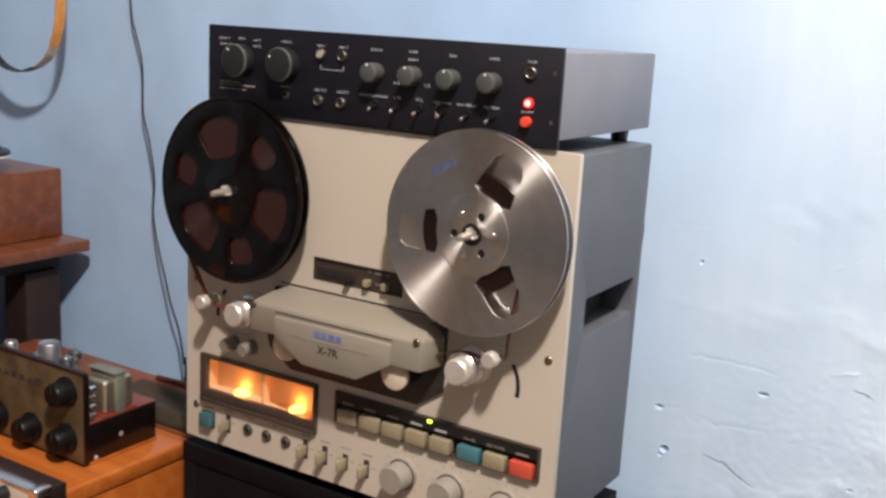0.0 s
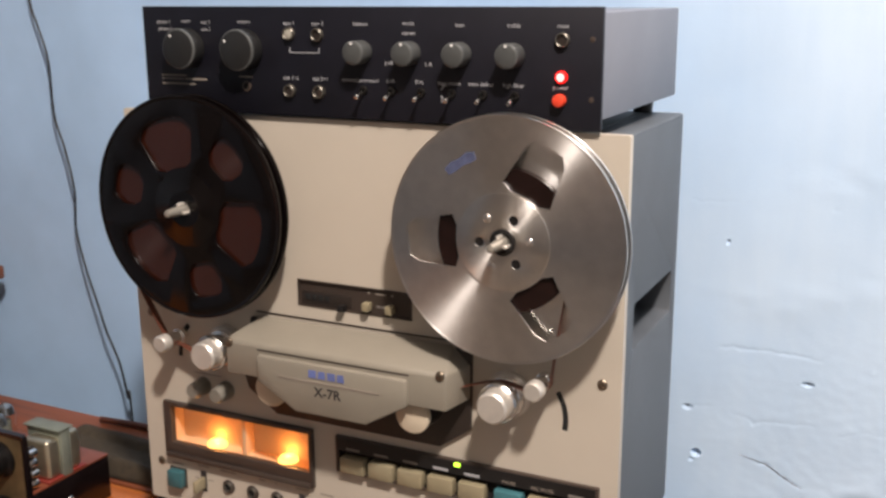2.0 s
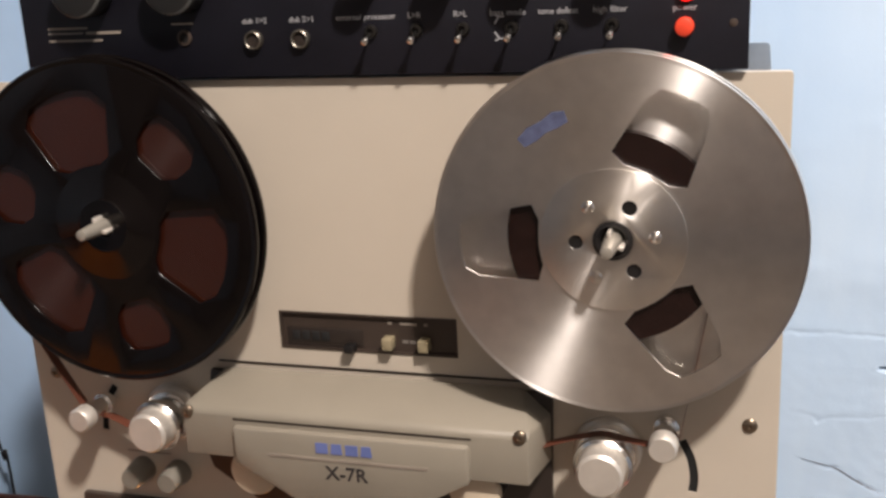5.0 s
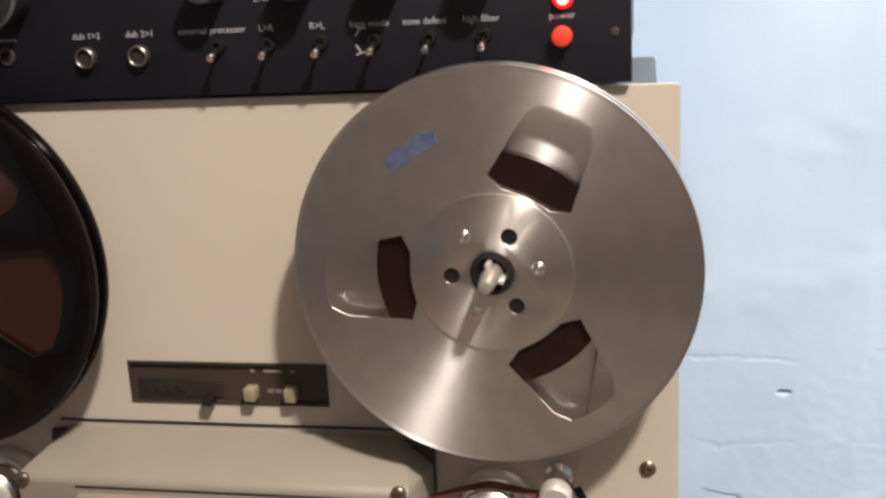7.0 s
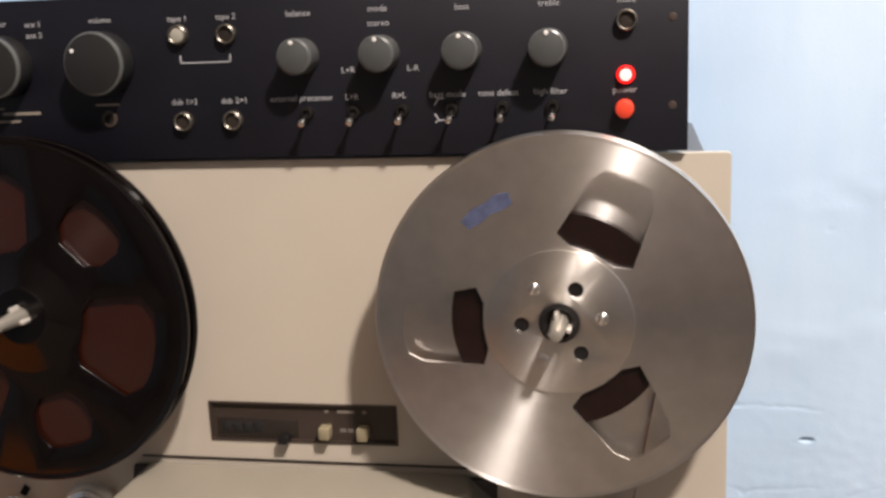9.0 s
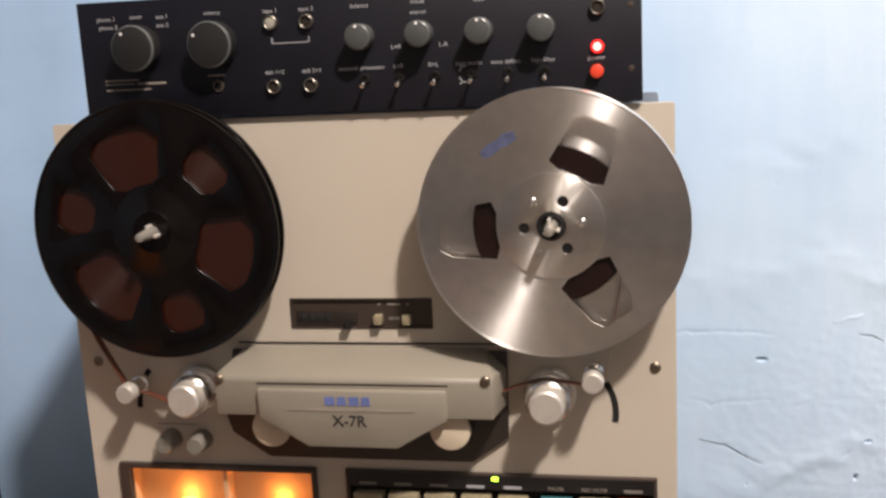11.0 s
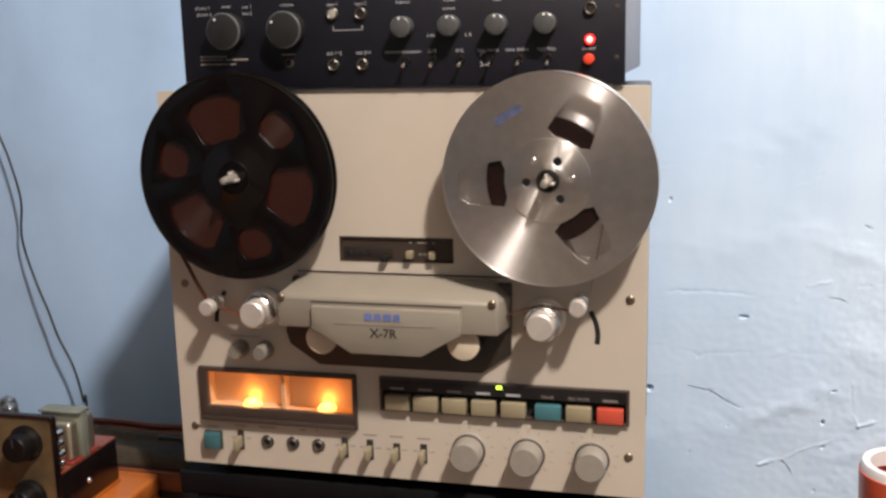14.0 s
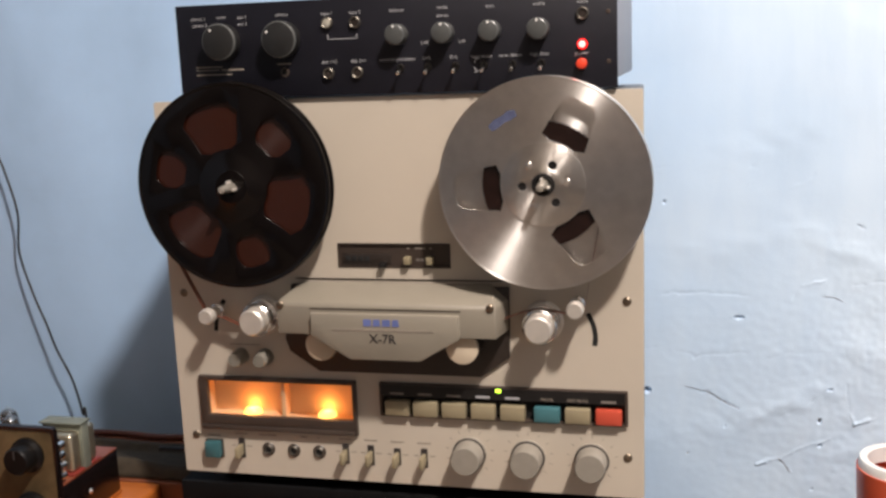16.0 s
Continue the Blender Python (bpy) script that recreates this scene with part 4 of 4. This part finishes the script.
tape_run("magnetic_tape", [(0.093, -0.013, 0.868), (0.108, -0.013, 0.8738), (0.1200, -0.013, 0.8772), (0.1255, -0.013, 0.8778), (0.133, -0.0132, 0.8768), (0.145, -0.0136, 0.8750), (0.1545, -0.0138, 0.8745), (0.1605, -0.0142, 0.8790), (0.1625, -0.0165, 0.8880), (0.168, -0.0205, 0.918), (0.1745, -0.0225, 0.955)], "thin red-brown tape running from guides to reel")


# ---- preamplifier on top ----
pre = thing("preamplifier", (0, 0.09, 1.0445), "black-fronted preamplifier with grey case standing on the deck", "amplifier")


def pre_amp():
    y = -0.004
    part("case", box(-0.170, 0.1850, 0.0, 0.192, 1.0565, 1.1235, 0.0012), AMP_GREY, pre, "light grey painted metal case")
    part("front_panel", box(-0.1757, 0.1868, y, 0.0, 1.0503, 1.1268, 0.0006), BLACK, pre, "black anodised front panel")
    for x in (-0.14, 0.165):
        for yy in (0.025, 0.172):
            part("foot", lathe([(0, 1.0565), (0.0085, 1.0565), (0.0075, 1.0445), (0, 1.0445)], x, yy, 0, "z", 20), BLACK_PLASTIC, pre)
    for x, big, dot in ((-0.1332, True, 125), (-0.0810, True, 147), (0.0160, False, 97), (0.0535, False, 92), (0.0905, False, 92), (0.128, False, 92)):
        r, d = (0.0147, 0.0128) if big else (0.0080, 0.0138)
        k = part("volume_knob" if big else "tone_knob", lathe([(0, y), (r * 0.97, y), (r, y - 0.001), (r, y - d + 0.0012), (r - 0.0003, y - d + 0.0004), (r - 0.0012, y - d), (0, y - d)], x, 0, 1.0964), KNOB_DARK if big else KNOB_GREY, pre, "charcoal round knob" if big else "grey round knob")
        part("knob_edge", lathe([(r - 0.0011, y - d - 0.0002), (r - 0.0002, y - d + 0.0003), (r + 0.0001, y - d + 0.0013), (r - 0.0012, y - d + 0.0013)], x, 0, 1.0964), KNOB_EDGE, k, "polished edge")
        q = radians(dot)
        part("pointer_dot", disc(x + 0.78 * r * math.cos(q), 1.0964 + 0.78 * r * math.sin(q), 0.0010, y - d - 0.0003, y - d + 0.0002, 0.0001, 14), CUP_WHITE, k, "white pointer dot")
    for x, z, lit in ((-0.043, 1.108, True), (-0.0195, 1.1075, False), (-0.044, 1.068, False), (-0.0195, 1.068, False), (0.161, 1.1065, False)):
        b = part("button_ring", lathe([(0.0034, y), (0.0034, y - 0.0028), (0.0039, y - 0.0032), (0.0045, y - 0.0027), (0.0047, y)], x, 0, z, "y", 28), RING, pre, "metal button ring")
        part("button_cap", disc(x, z, 0.0034, y - (0.0026 if lit else 0.0016), y, 0.0005, 24), LIT if lit else DARK, b, "lit cream button" if lit else "dark button")
    j = part("headphone_jack", lathe([(0.0026, y), (0.0026, y - 0.0012), (0.0038, y - 0.0010), (0.0040, y)], -0.082, 0, 1.070, "y", 24), BEZEL, pre)
    part("bore", disc(-0.082, 1.070, 0.0026, y - 0.0004, y, 0.0001, 20), HOLE, j)
    for x in (0.0165, 0.0388, 0.0612, 0.0840, 0.1067, 0.1290):
        s = part("toggle_collar", lathe([(0.0016, y), (0.0016, y - 0.0024), (0.0028, y - 0.0022), (0.0032, y - 0.0008), (0.0032, y)], x, 0, 1.0705, "y", 20), COLLAR, pre, "dark toggle collar")
        a, b = Vector((x, y, 1.0705)), Vector((x, y - 0.0105, 1.0665))
        bm = lathe([(0, 0), (0.0006, 0), (0.0008, 0.0080), (0.0017, 0.0092), (0.0020, 0.0104), (0.0014, 0.0118), (0, 0.0122)], 0, 0, 0, "z", 14)
        bm.transform(Matrix.Translation(a) @ (b - a).to_track_quat("Z", "Y").to_matrix().to_4x4())
        part("toggle_lever", bm, CHROME, s, "chrome toggle lever")
    bm = bmesh.new()
    bmesh.ops.create_uvsphere(bm, u_segments=20, v_segments=12, radius=0.0026)
    bm.transform(Matrix.Translation((0.1605, y - 0.0022, 1.0835)))
    lens = part("power_led", lathe([(0, y), (0.0040, y), (0.0040, y - 0.0012), (0.0032, y - 0.0024), (0, y - 0.0028)], 0.1605, 0, 1.0835, "y", 28), LED_LENS, pre, "glowing red power lamp")
    part("lamp_core", bm, RED_LED, lens, "bright lamp core")
    part("power_button", disc(0.1600, 1.069, 0.0041, y - 0.0055, y, 0.0012, 28), RED_BUTTON, pre, "orange-red power button")
    for z in (1.107, 1.070):
        part("panel_screw", disc(0.1803, z, 0.0018, y - 0.0003, y, 0.0002, 16), BEZEL, pre)
    t = y - 0.0002
    rows = [("balance", 0.015, 1.1152), ("mode", 0.052, 1.1158), ("stereo", 0.052, 1.1095), ("bass", 0.090, 1.1150), ("treble", 0.128, 1.1150), ("mute", 0.161, 1.1150),
            ("tape 1", -0.0432, 1.1152), ("tape 2", -0.0195, 1.1152), ("dub 1>2", -0.0432, 1.0770), ("dub 2>1", -0.0185, 1.0770), ("external processor", 0.0140, 1.0772),
            ("L>R", 0.038, 1.0772), ("R>L", 0.060, 1.0772), ("bass mode", 0.0822, 1.0772), ("tone defeat", 0.1050, 1.0772), ("high filter", 0.1280, 1.0772), ("power", 0.160, 1.0770),
            ("L+R", 0.037, 1.0892), ("L-R", 0.067, 1.0892), ("volume", -0.082, 1.1160), ("phono 1", -0.1555, 1.1155), ("phono 2", -0.1545, 1.1103), ("tuner", -0.1345, 1.1162), ("aux 1", -0.1165, 1.1155), ("aux 2", -0.1165, 1.1103)]
    for word, x, z in rows:
        lettering("front_print", word, x, z, t, 0.0039, WHITE_PRINT, pre)
    bar(-0.1605, -0.137, 1.0762, 0.0011, t, GREY_PRINT, pre)
    bar(-0.1605, -0.140, 1.0737, 0.0010, t, DIM_PRINT, pre)
    bar(-0.138, -0.118, 1.0737, 0.0014, t, GREY_PRINT, pre)
    bar(-0.1605, -0.129, 1.0700, 0.0011, t, GREY_PRINT, pre)
    bar(-0.0885, -0.0765, 1.0768, 0.0010, t, GREY_PRINT, pre)
    bar(-0.0435, -0.0185, 1.0950, 0.0006, t, WHITE_PRINT, pre)
    for x in (-0.0432, -0.0188):
        part("printed_bar", box(x - 0.0003, x + 0.0003, t - 0.0002, t + 0.0002, 1.0947, 1.0985), WHITE_PRINT, pre, smooth=0)
    for z, s in ((1.0745, 1), (1.0668, -1)):
        for p in ([(0.0760, z + 0.002), (0.0780, z + 0.001 * s), (0.0805, z + 0.001 * s)], [(0.0760, z - 0.002), (0.0780, z + 0.001 * s)]):
            part("mode_symbol", plate([slot_outline(p, 0.0006)], t - 0.0002, t + 0.0002, "y"), WHITE_PRINT, pre, smooth=0)


pre_amp()


# ---- valve amplifier on the orange table ----
def valve(x, y, z, h, r, parent):
    v = part("valve", lathe([(r * 0.75, z), (r, z + 0.1 * h), (r, z + 0.72 * h), (r * 0.75, z + 0.88 * h), (r * 0.22, z + 0.95 * h), (r * 0.12, z + h), (0, z + h)], x, y, 0, "z", 24), GLASS, parent, "clear glass valve")
    v.visible_shadow = False
    part("plate_electrode", lathe([(0, z + 0.1 * h), (r * 0.5, z + 0.1 * h), (r * 0.5, z + 0.6 * h), (0, z + 0.6 * h)], x, y, 0, "z", 12), TRAFO_CORE, v)
    part("getter", lathe([(r * 0.93, z + 0.72 * h), (r * 0.70, z + 0.875 * h), (r * 0.2, z + 0.94 * h), (0, z + 0.945 * h)], x, y, 0, "z", 24), GETTER, v, "silvered valve tip")
    part("valve_base", lathe([(0, z - 0.004), (r * 1.25, z - 0.004), (r * 1.2, z + 0.004), (0, z + 0.004)], x, y, 0, "z", 24), CHROME, v)


def valve_amplifier():
    t = thing("valve_amplifier", (-0.45, 0.01, 0.66), "small valve amplifier with aged gold front and black chassis", "amplifier")
    part("front_plate", plate([rect(-0.62, -0.312, 0.6615, 0.764, 0.004, 3)], -0.040, -0.036, "y", 0.0006), GOLD, t, "aged gold front plate")
    part("plate_border", plate([rect(-0.621, -0.311, 0.6605, 0.765, 0.004, 3), rect(-0.6185, -0.3135, 0.663, 0.7615, 0.003, 3)], -0.0408, -0.0352, "y"), CHASSIS, t, "dark border strip")
    part("chassis", box(-0.6, -0.3125, -0.036, 0.058, 0.664, 0.706, 0.001), CHASSIS, t, "black lacquered chassis")
    part("chassis_top", box(-0.6, -0.3125, -0.035, 0.058, 0.7063, 0.7083, 0.0004), COPPER_TOP, t, "brown chassis top plate")
    # Orange strip stands for the cabinet top mirrored in the black lacquer.
    part("reflection_strip", box(-0.6, -0.312, -0.036, 0.0585, 0.6605, 0.6638, 0.0005), ORANGE_WOOD, t)
    screw(-0.3125, 0.684, 0, 0.003, t, CHROME, "x").location.y += 0.008 * U
    screw(-0.3125, 0.667, 0, 0.003, t, CHROME, "x").location.y += -0.026 * U
    for x, z in ((-0.340, 0.7385), (-0.341, 0.6865), (-0.398, 0.6845), (-0.455, 0.6845)):
        k = part("control_knob", lathe([(0, -0.040), (0.0165, -0.040), (0.0165, -0.043), (0.0135, -0.0455), (0.0128, -0.0575), (0.0115, -0.0595), (0, -0.060)], x, 0, z, "y", 32), KNOB_BLACK, t, "black round control knob")
        part("pointer", box(x - 0.0006, x + 0.0006, -0.0604, -0.0598, z + 0.003, z + 0.011), INK, k)
    for i in range(7):
        x = -0.472 + 0.0135 * i
        part("name_shape", box(x, x + 0.009, -0.0404, -0.0399, 0.7345, 0.7425 - 0.002 * (i % 3)), INK, t, "dark lettering shape", smooth=0)
    tr = part("transformer_core", box(-0.3535, -0.3115, 0.002, 0.0135, 0.7085, 0.7525, 0.0012), TRAFO_CORE, t, "grey laminated transformer core")
    part("bell", box(-0.3445, -0.3135, -0.0135, 0.003, 0.7105, 0.7475, 0.0042, 3), TRAFO, tr, "pale gold transformer cover")
    part("bell", box(-0.3445, -0.3135, 0.0125, 0.027, 0.7105, 0.7475, 0.0042, 3), TRAFO, tr, "pale gold transformer cover")
    part("top_strap", box(-0.3545, -0.3105, -0.001, 0.0165, 0.7527, 0.7545, 0.0005), TRAFO_CORE, tr)
    part("foot_plate", box(-0.349, -0.312, -0.016, 0.030, 0.7083, 0.7105, 0.0004), RED_BUTTON_DARK, tr, "red insulating plate")
    valve(-0.378, -0.010, 0.7125, 0.054, 0.0095, t)
    valve(-0.404, 0.022, 0.7125, 0.047, 0.0095, t)
    valve(-0.428, -0.012, 0.7125, 0.046, 0.0095, t)
    strip = part("terminal_strip", box(-0.3195, -0.3165, -0.029, -0.024, 0.7083, 0.749, 0.0006), DARK, t, "dark upright terminal strip")
    for i in range(4):
        part("terminal", lathe([(0, -0.033), (0.0030, -0.033), (0.0036, -0.030), (0.0036, -0.026), (0, -0.025)], -0.3150 + 0.001 * (i % 2), 0, 0.715 + 0.0098 * i, "y", 14), CHROME, strip, "chrome terminal")
    part("capacitor_can", lathe([(0, 0.708), (0.0125, 0.708), (0.0125, 0.7495), (0.0115, 0.7515), (0.0105, 0.7508), (0, 0.7508)], -0.458, 0.03, 0, "z", 32), ALU, t, "aluminium capacitor can")
    part("capacitor_can", lathe([(0, 0.708), (0.008, 0.708), (0.008, 0.742), (0.007, 0.7435), (0, 0.7435)], -0.515, 0.02, 0, "z", 24), ALU, t, "aluminium capacitor can")


def low_unit():
    t = thing("radio_unit", (-0.42, -0.1, 0.66), "low cream-fronted radio unit with chrome trim on the table", "radio")
    part("body", box(-0.62, -0.262, -0.138, -0.104, 0.6605, 0.682, 0.001), DARK_WOOD, t, "dark wooden body")
    part("front", box(-0.62, -0.262, -0.1415, -0.138, 0.6605, 0.682, 0.0006), CREAM, t, "cream front")
    part("chrome_trim", box(-0.622, -0.262, -0.1425, -0.127, 0.682, 0.6860, 0.0012), CHROME, t, "chrome trim strip")
    part("corner_cap", box(-0.2685, -0.2565, -0.1440, -0.124, 0.6785, 0.6885, 0.0025, 3), CHROME, t, "chrome corner cap")
    for x in (-0.305, -0.345):
        part("knob", lathe([(0, -0.1415), (0.008, -0.1415), (0.0072, -0.151), (0, -0.152)], x, 0, 0.672, "y", 24), BLACK_PLASTIC, t, "black knob")


valve_amplifier()
low_unit()


def cloth():
    """A folded olive cloth with soft edges lying between the amplifier and the deck."""
    nx, ny = 40, 30
    verts = []
    for j in range(ny):
        for i in range(nx):
            u, v = i / (nx - 1), j / (ny - 1)
            x, y = -0.47 + 0.2515 * u + 0.006 * noise.noise((v * 4, 0, 3)), 0.094 + 0.072 * v + 0.006 * noise.noise((u * 4, 1, 3))
            edge = min(1, 9 * min(u, 1 - u, v, 1 - v))
            fold = 0.006 * max(0, math.sin(9 * v + 2.0 * u + 1.2 * noise.noise((u * 3, v * 3, 0))))
            verts.append((x, y, 0.6600 + edge * (0.011 + fold)))
    faces = [(j * nx + i, j * nx + i + 1, (j + 1) * nx + i + 1, (j + 1) * nx + i) for j in range(ny - 1) for i in range(nx - 1)]
    me = bpy.data.meshes.new("cloth")
    me.from_pydata(verts, [], faces)
    ob = part_mesh("cloth", me, OLIVE, smooth=180)
    sol = ob.modifiers.new("thickness", "SOLIDIFY")
    sol.thickness, sol.offset = 0.001, 1
    tagged(ob, "folded dark olive cloth lying on the wooden bench", "cloth")


cloth()


def loose_cord(name, pts, r, mat, label, category="cable"):
    tagged(part(name, cord(pts, r), mat, smooth=180), label, category)


loose_cord("cable", [(-0.300, 0.118, 0.684), (-0.27, 0.115, 0.6855), (-0.245, 0.112, 0.686), (-0.226, 0.108, 0.684), (-0.208, 0.115, 0.73)], 0.0026, RUBBER, "black cable lying over the cloth to the deck")
loose_cord("cable", [(-0.46, 0.198, 0.6630), (-0.40, 0.203, 0.6630), (-0.35, 0.198, 0.6630), (-0.30, 0.203, 0.6630), (-0.23, 0.200, 0.6630)], 0.0036, LEADER, "brown cable along the back edge of the bench")
loose_cord("wall_wire", [(-0.636, 0.308, 1.62), (-0.634, 0.307, 1.3), (-0.624, 0.304, 1.14), (-0.612, 0.302, 1.10), (-0.598, 0.300, 1.06), (-0.594, 0.298, 0.995), (-0.580, 0.296, 0.955), (-0.566, 0.292, 0.905), (-0.573, 0.296, 0.855), (-0.557, 0.292, 0.803), (-0.541, 0.289, 0.765), (-0.530, 0.288, 0.733), (-0.512, 0.287, 0.695), (-0.502, 0.286, 0.652), (-0.496, 0.285, 0.60), (-0.496, 0.285, 0.01)], 0.0014, RUBBER, "thin black wire hanging down the blue wall")
loose_cord("cable", [(0.182, 0.176, 1.0), (0.185, 0.186, 0.985), (0.187, 0.190, 0.96), (0.185, 0.188, 0.935), (0.178, 0.186, 0.90), (0.17, 0.185, 0.72)], 0.004, RUBBER, "black cable hanging behind the tape deck")


# ---- shelf on the far side ----
def shelf():
    t = thing("shelf", (-0.9, 0.05, 0.66), "brown wooden shelf on dark posts above the table", "shelf")
    part("board", box(-1.2, -0.700, -0.30, 0.292, 0.779, 0.797, 0.003), BOX_WOOD, t, "red-brown shelf board")
    part("rail", box(-0.775, -0.745, -0.28, 0.275, 0.752, 0.779, 0.002), DARK_WOOD, t, "dark rail under the board")
    for y in (0.205, 0.09, -0.25):
        part("post", box(-0.785, -0.735, y, y + 0.060 if y > 0.2 else y + 0.03, 0.66 if y < 0.05 else 0.0, 0.752, 0.002), DARK_WOOD, t, "dark stained post")
    part("post", box(-1.18, -1.13, 0.2, 0.25, 0.0, 0.779, 0.002), DARK_WOOD, t, "dark stained post")


def wooden_box():
    t = thing("record_player", (-0.9, 0.1, 0.797), "red-brown wooden record player plinth on the shelf", "record player")
    part("plinth", box(-1.15, -0.747, -0.15, 0.281, 0.7975, 0.8985, 0.003), BOX_WOOD, t, "red-brown veneered plinth")
    part("support", lathe([(0, 0.898), (0.021, 0.898), (0.021, 0.915), (0.019, 0.917), (0, 0.917)], -0.792, 0.17, 0, "z", 32), CHROME, t, "chrome turned support")
    p = part("platter", lathe([(0, 0.917), (0.058, 0.917), (0.061, 0.919), (0.061, 0.925), (0.058, 0.927), (0, 0.927)], -0.815, 0.17, 0, "z", 64), BLACK_PLASTIC, t, "black round platter")
    part("stripe", lathe([(0.0612, 0.919), (0.0618, 0.919), (0.0618, 0.9215), (0.0612, 0.9215), (0.0612, 0.919)], -0.815, 0.17, 0, "z", 64), CUP_WHITE, p, "white stripe")
    part("mat", lathe([(0, 0.927), (0.052, 0.927), (0.046, 0.934), (0, 0.936)], -0.815, 0.17, 0, "z", 48), BLACK_PLASTIC, p)


shelf()
wooden_box()


def strap():
    t = thing("hanging_strap", (-0.66, 0.2, 1.3), "orange and black strap hanging in a loop by the wall", "strap")
    sec = [(-0.0008, -0.008), (0.0008, -0.008), (0.0008, 0.008), (-0.0008, 0.008)]
    up = smooth_line([(-0.691, 0.256, 1.437), (-0.702, 0.256, 1.310), (-0.708, 0.256, 1.204), (-0.710, 0.256, 1.141), (-0.716, 0.256, 1.103), (-0.727, 0.256, 1.076)], 8)
    mid = smooth_line([(-0.727, 0.256, 1.076), (-0.740, 0.256, 1.059), (-0.763, 0.256, 1.045)], 8)
    low = smooth_line([(-0.763, 0.256, 1.045), (-0.806, 0.256, 1.036), (-0.853, 0.256, 1.050), (-0.890, 0.256, 1.098), (-0.901, 0.256, 1.204), (-0.890, 0.256, 1.437)], 8)
    part("hook", lathe([(0, 0.325), (0.004, 0.325), (0.004, 0.245), (0, 0.244)], -0.691, 0, 1.432, "y", 16), CHROME, t, "metal wall hook")
    part("hook", lathe([(0, 0.325), (0.004, 0.325), (0.004, 0.245), (0, 0.244)], -0.890, 0, 1.432, "y", 16), CHROME, t, "metal wall hook")
    part("band", sweep(up, sec), ORANGE_STRAP, t, "orange webbing")
    part("worn_section", sweep(mid, sec), PALE_STRAP, t, "pale worn stretch")
    part("dark_section", sweep(low, sec), RUBBER, t, "black stretch")


strap()


def cup():
    cx, cy, z0 = 0.432, 0.15, 0.56
    t = thing("cup", (cx, cy, z0), "orange-red glazed cup with a white rim", "cup")
    h, r = 0.142, 0.043
    part("body", lathe([(0, z0), (r * 0.72, z0), (r * 0.80, z0 + 0.006), (r * 0.93, z0 + 0.06), (r, z0 + h - 0.012), (r, z0 + h - 0.008), (r - 0.003, z0 + h - 0.008), (r * 0.9, z0 + 0.06), (r * 0.72, z0 + 0.008), (0, z0 + 0.008)], cx, cy, 0, "z", 56), CUP_RED, t, "orange-red glazed body")
    part("rim", lathe([(r - 0.0012, z0 + h - 0.010), (r - 0.0016, z0 + h - 0.003), (r - 0.003, z0 + h), (r - 0.0075, z0 + h + 0.0006), (r - 0.0095, z0 + h - 0.001), (r - 0.0090, z0 + h - 0.016), (r - 0.0032, z0 + h - 0.016), (r - 0.0012, z0 + h - 0.010)], cx, cy, 0, "z", 56), CUP_WHITE, t, "white glazed rim")
    for i, (a, z, hh) in enumerate(((205, 0.105, 0.008), (214, 0.100, 0.012), (223, 0.106, 0.006), (232, 0.101, 0.011), (218, 0.080, 0.006), (229, 0.078, 0.009), (240, 0.082, 0.006))):
        q = radians(a)
        rr = r * (0.93 + 0.07 * (z - 0.06) / 0.063) + 0.0002
        bm = box(-0.0015, 0.0015, -0.0004, 0.0004, z0 + z - hh / 2, z0 + z + hh / 2)
        bm.transform(Matrix.Translation((cx + rr * math.cos(q), cy + rr * math.sin(q), 0)) @ Matrix.Rotation(q + math.pi / 2, 4, "Z"))
        part("dark_mark", bm, INK, t, "dark brush mark", smooth=0)


cup()
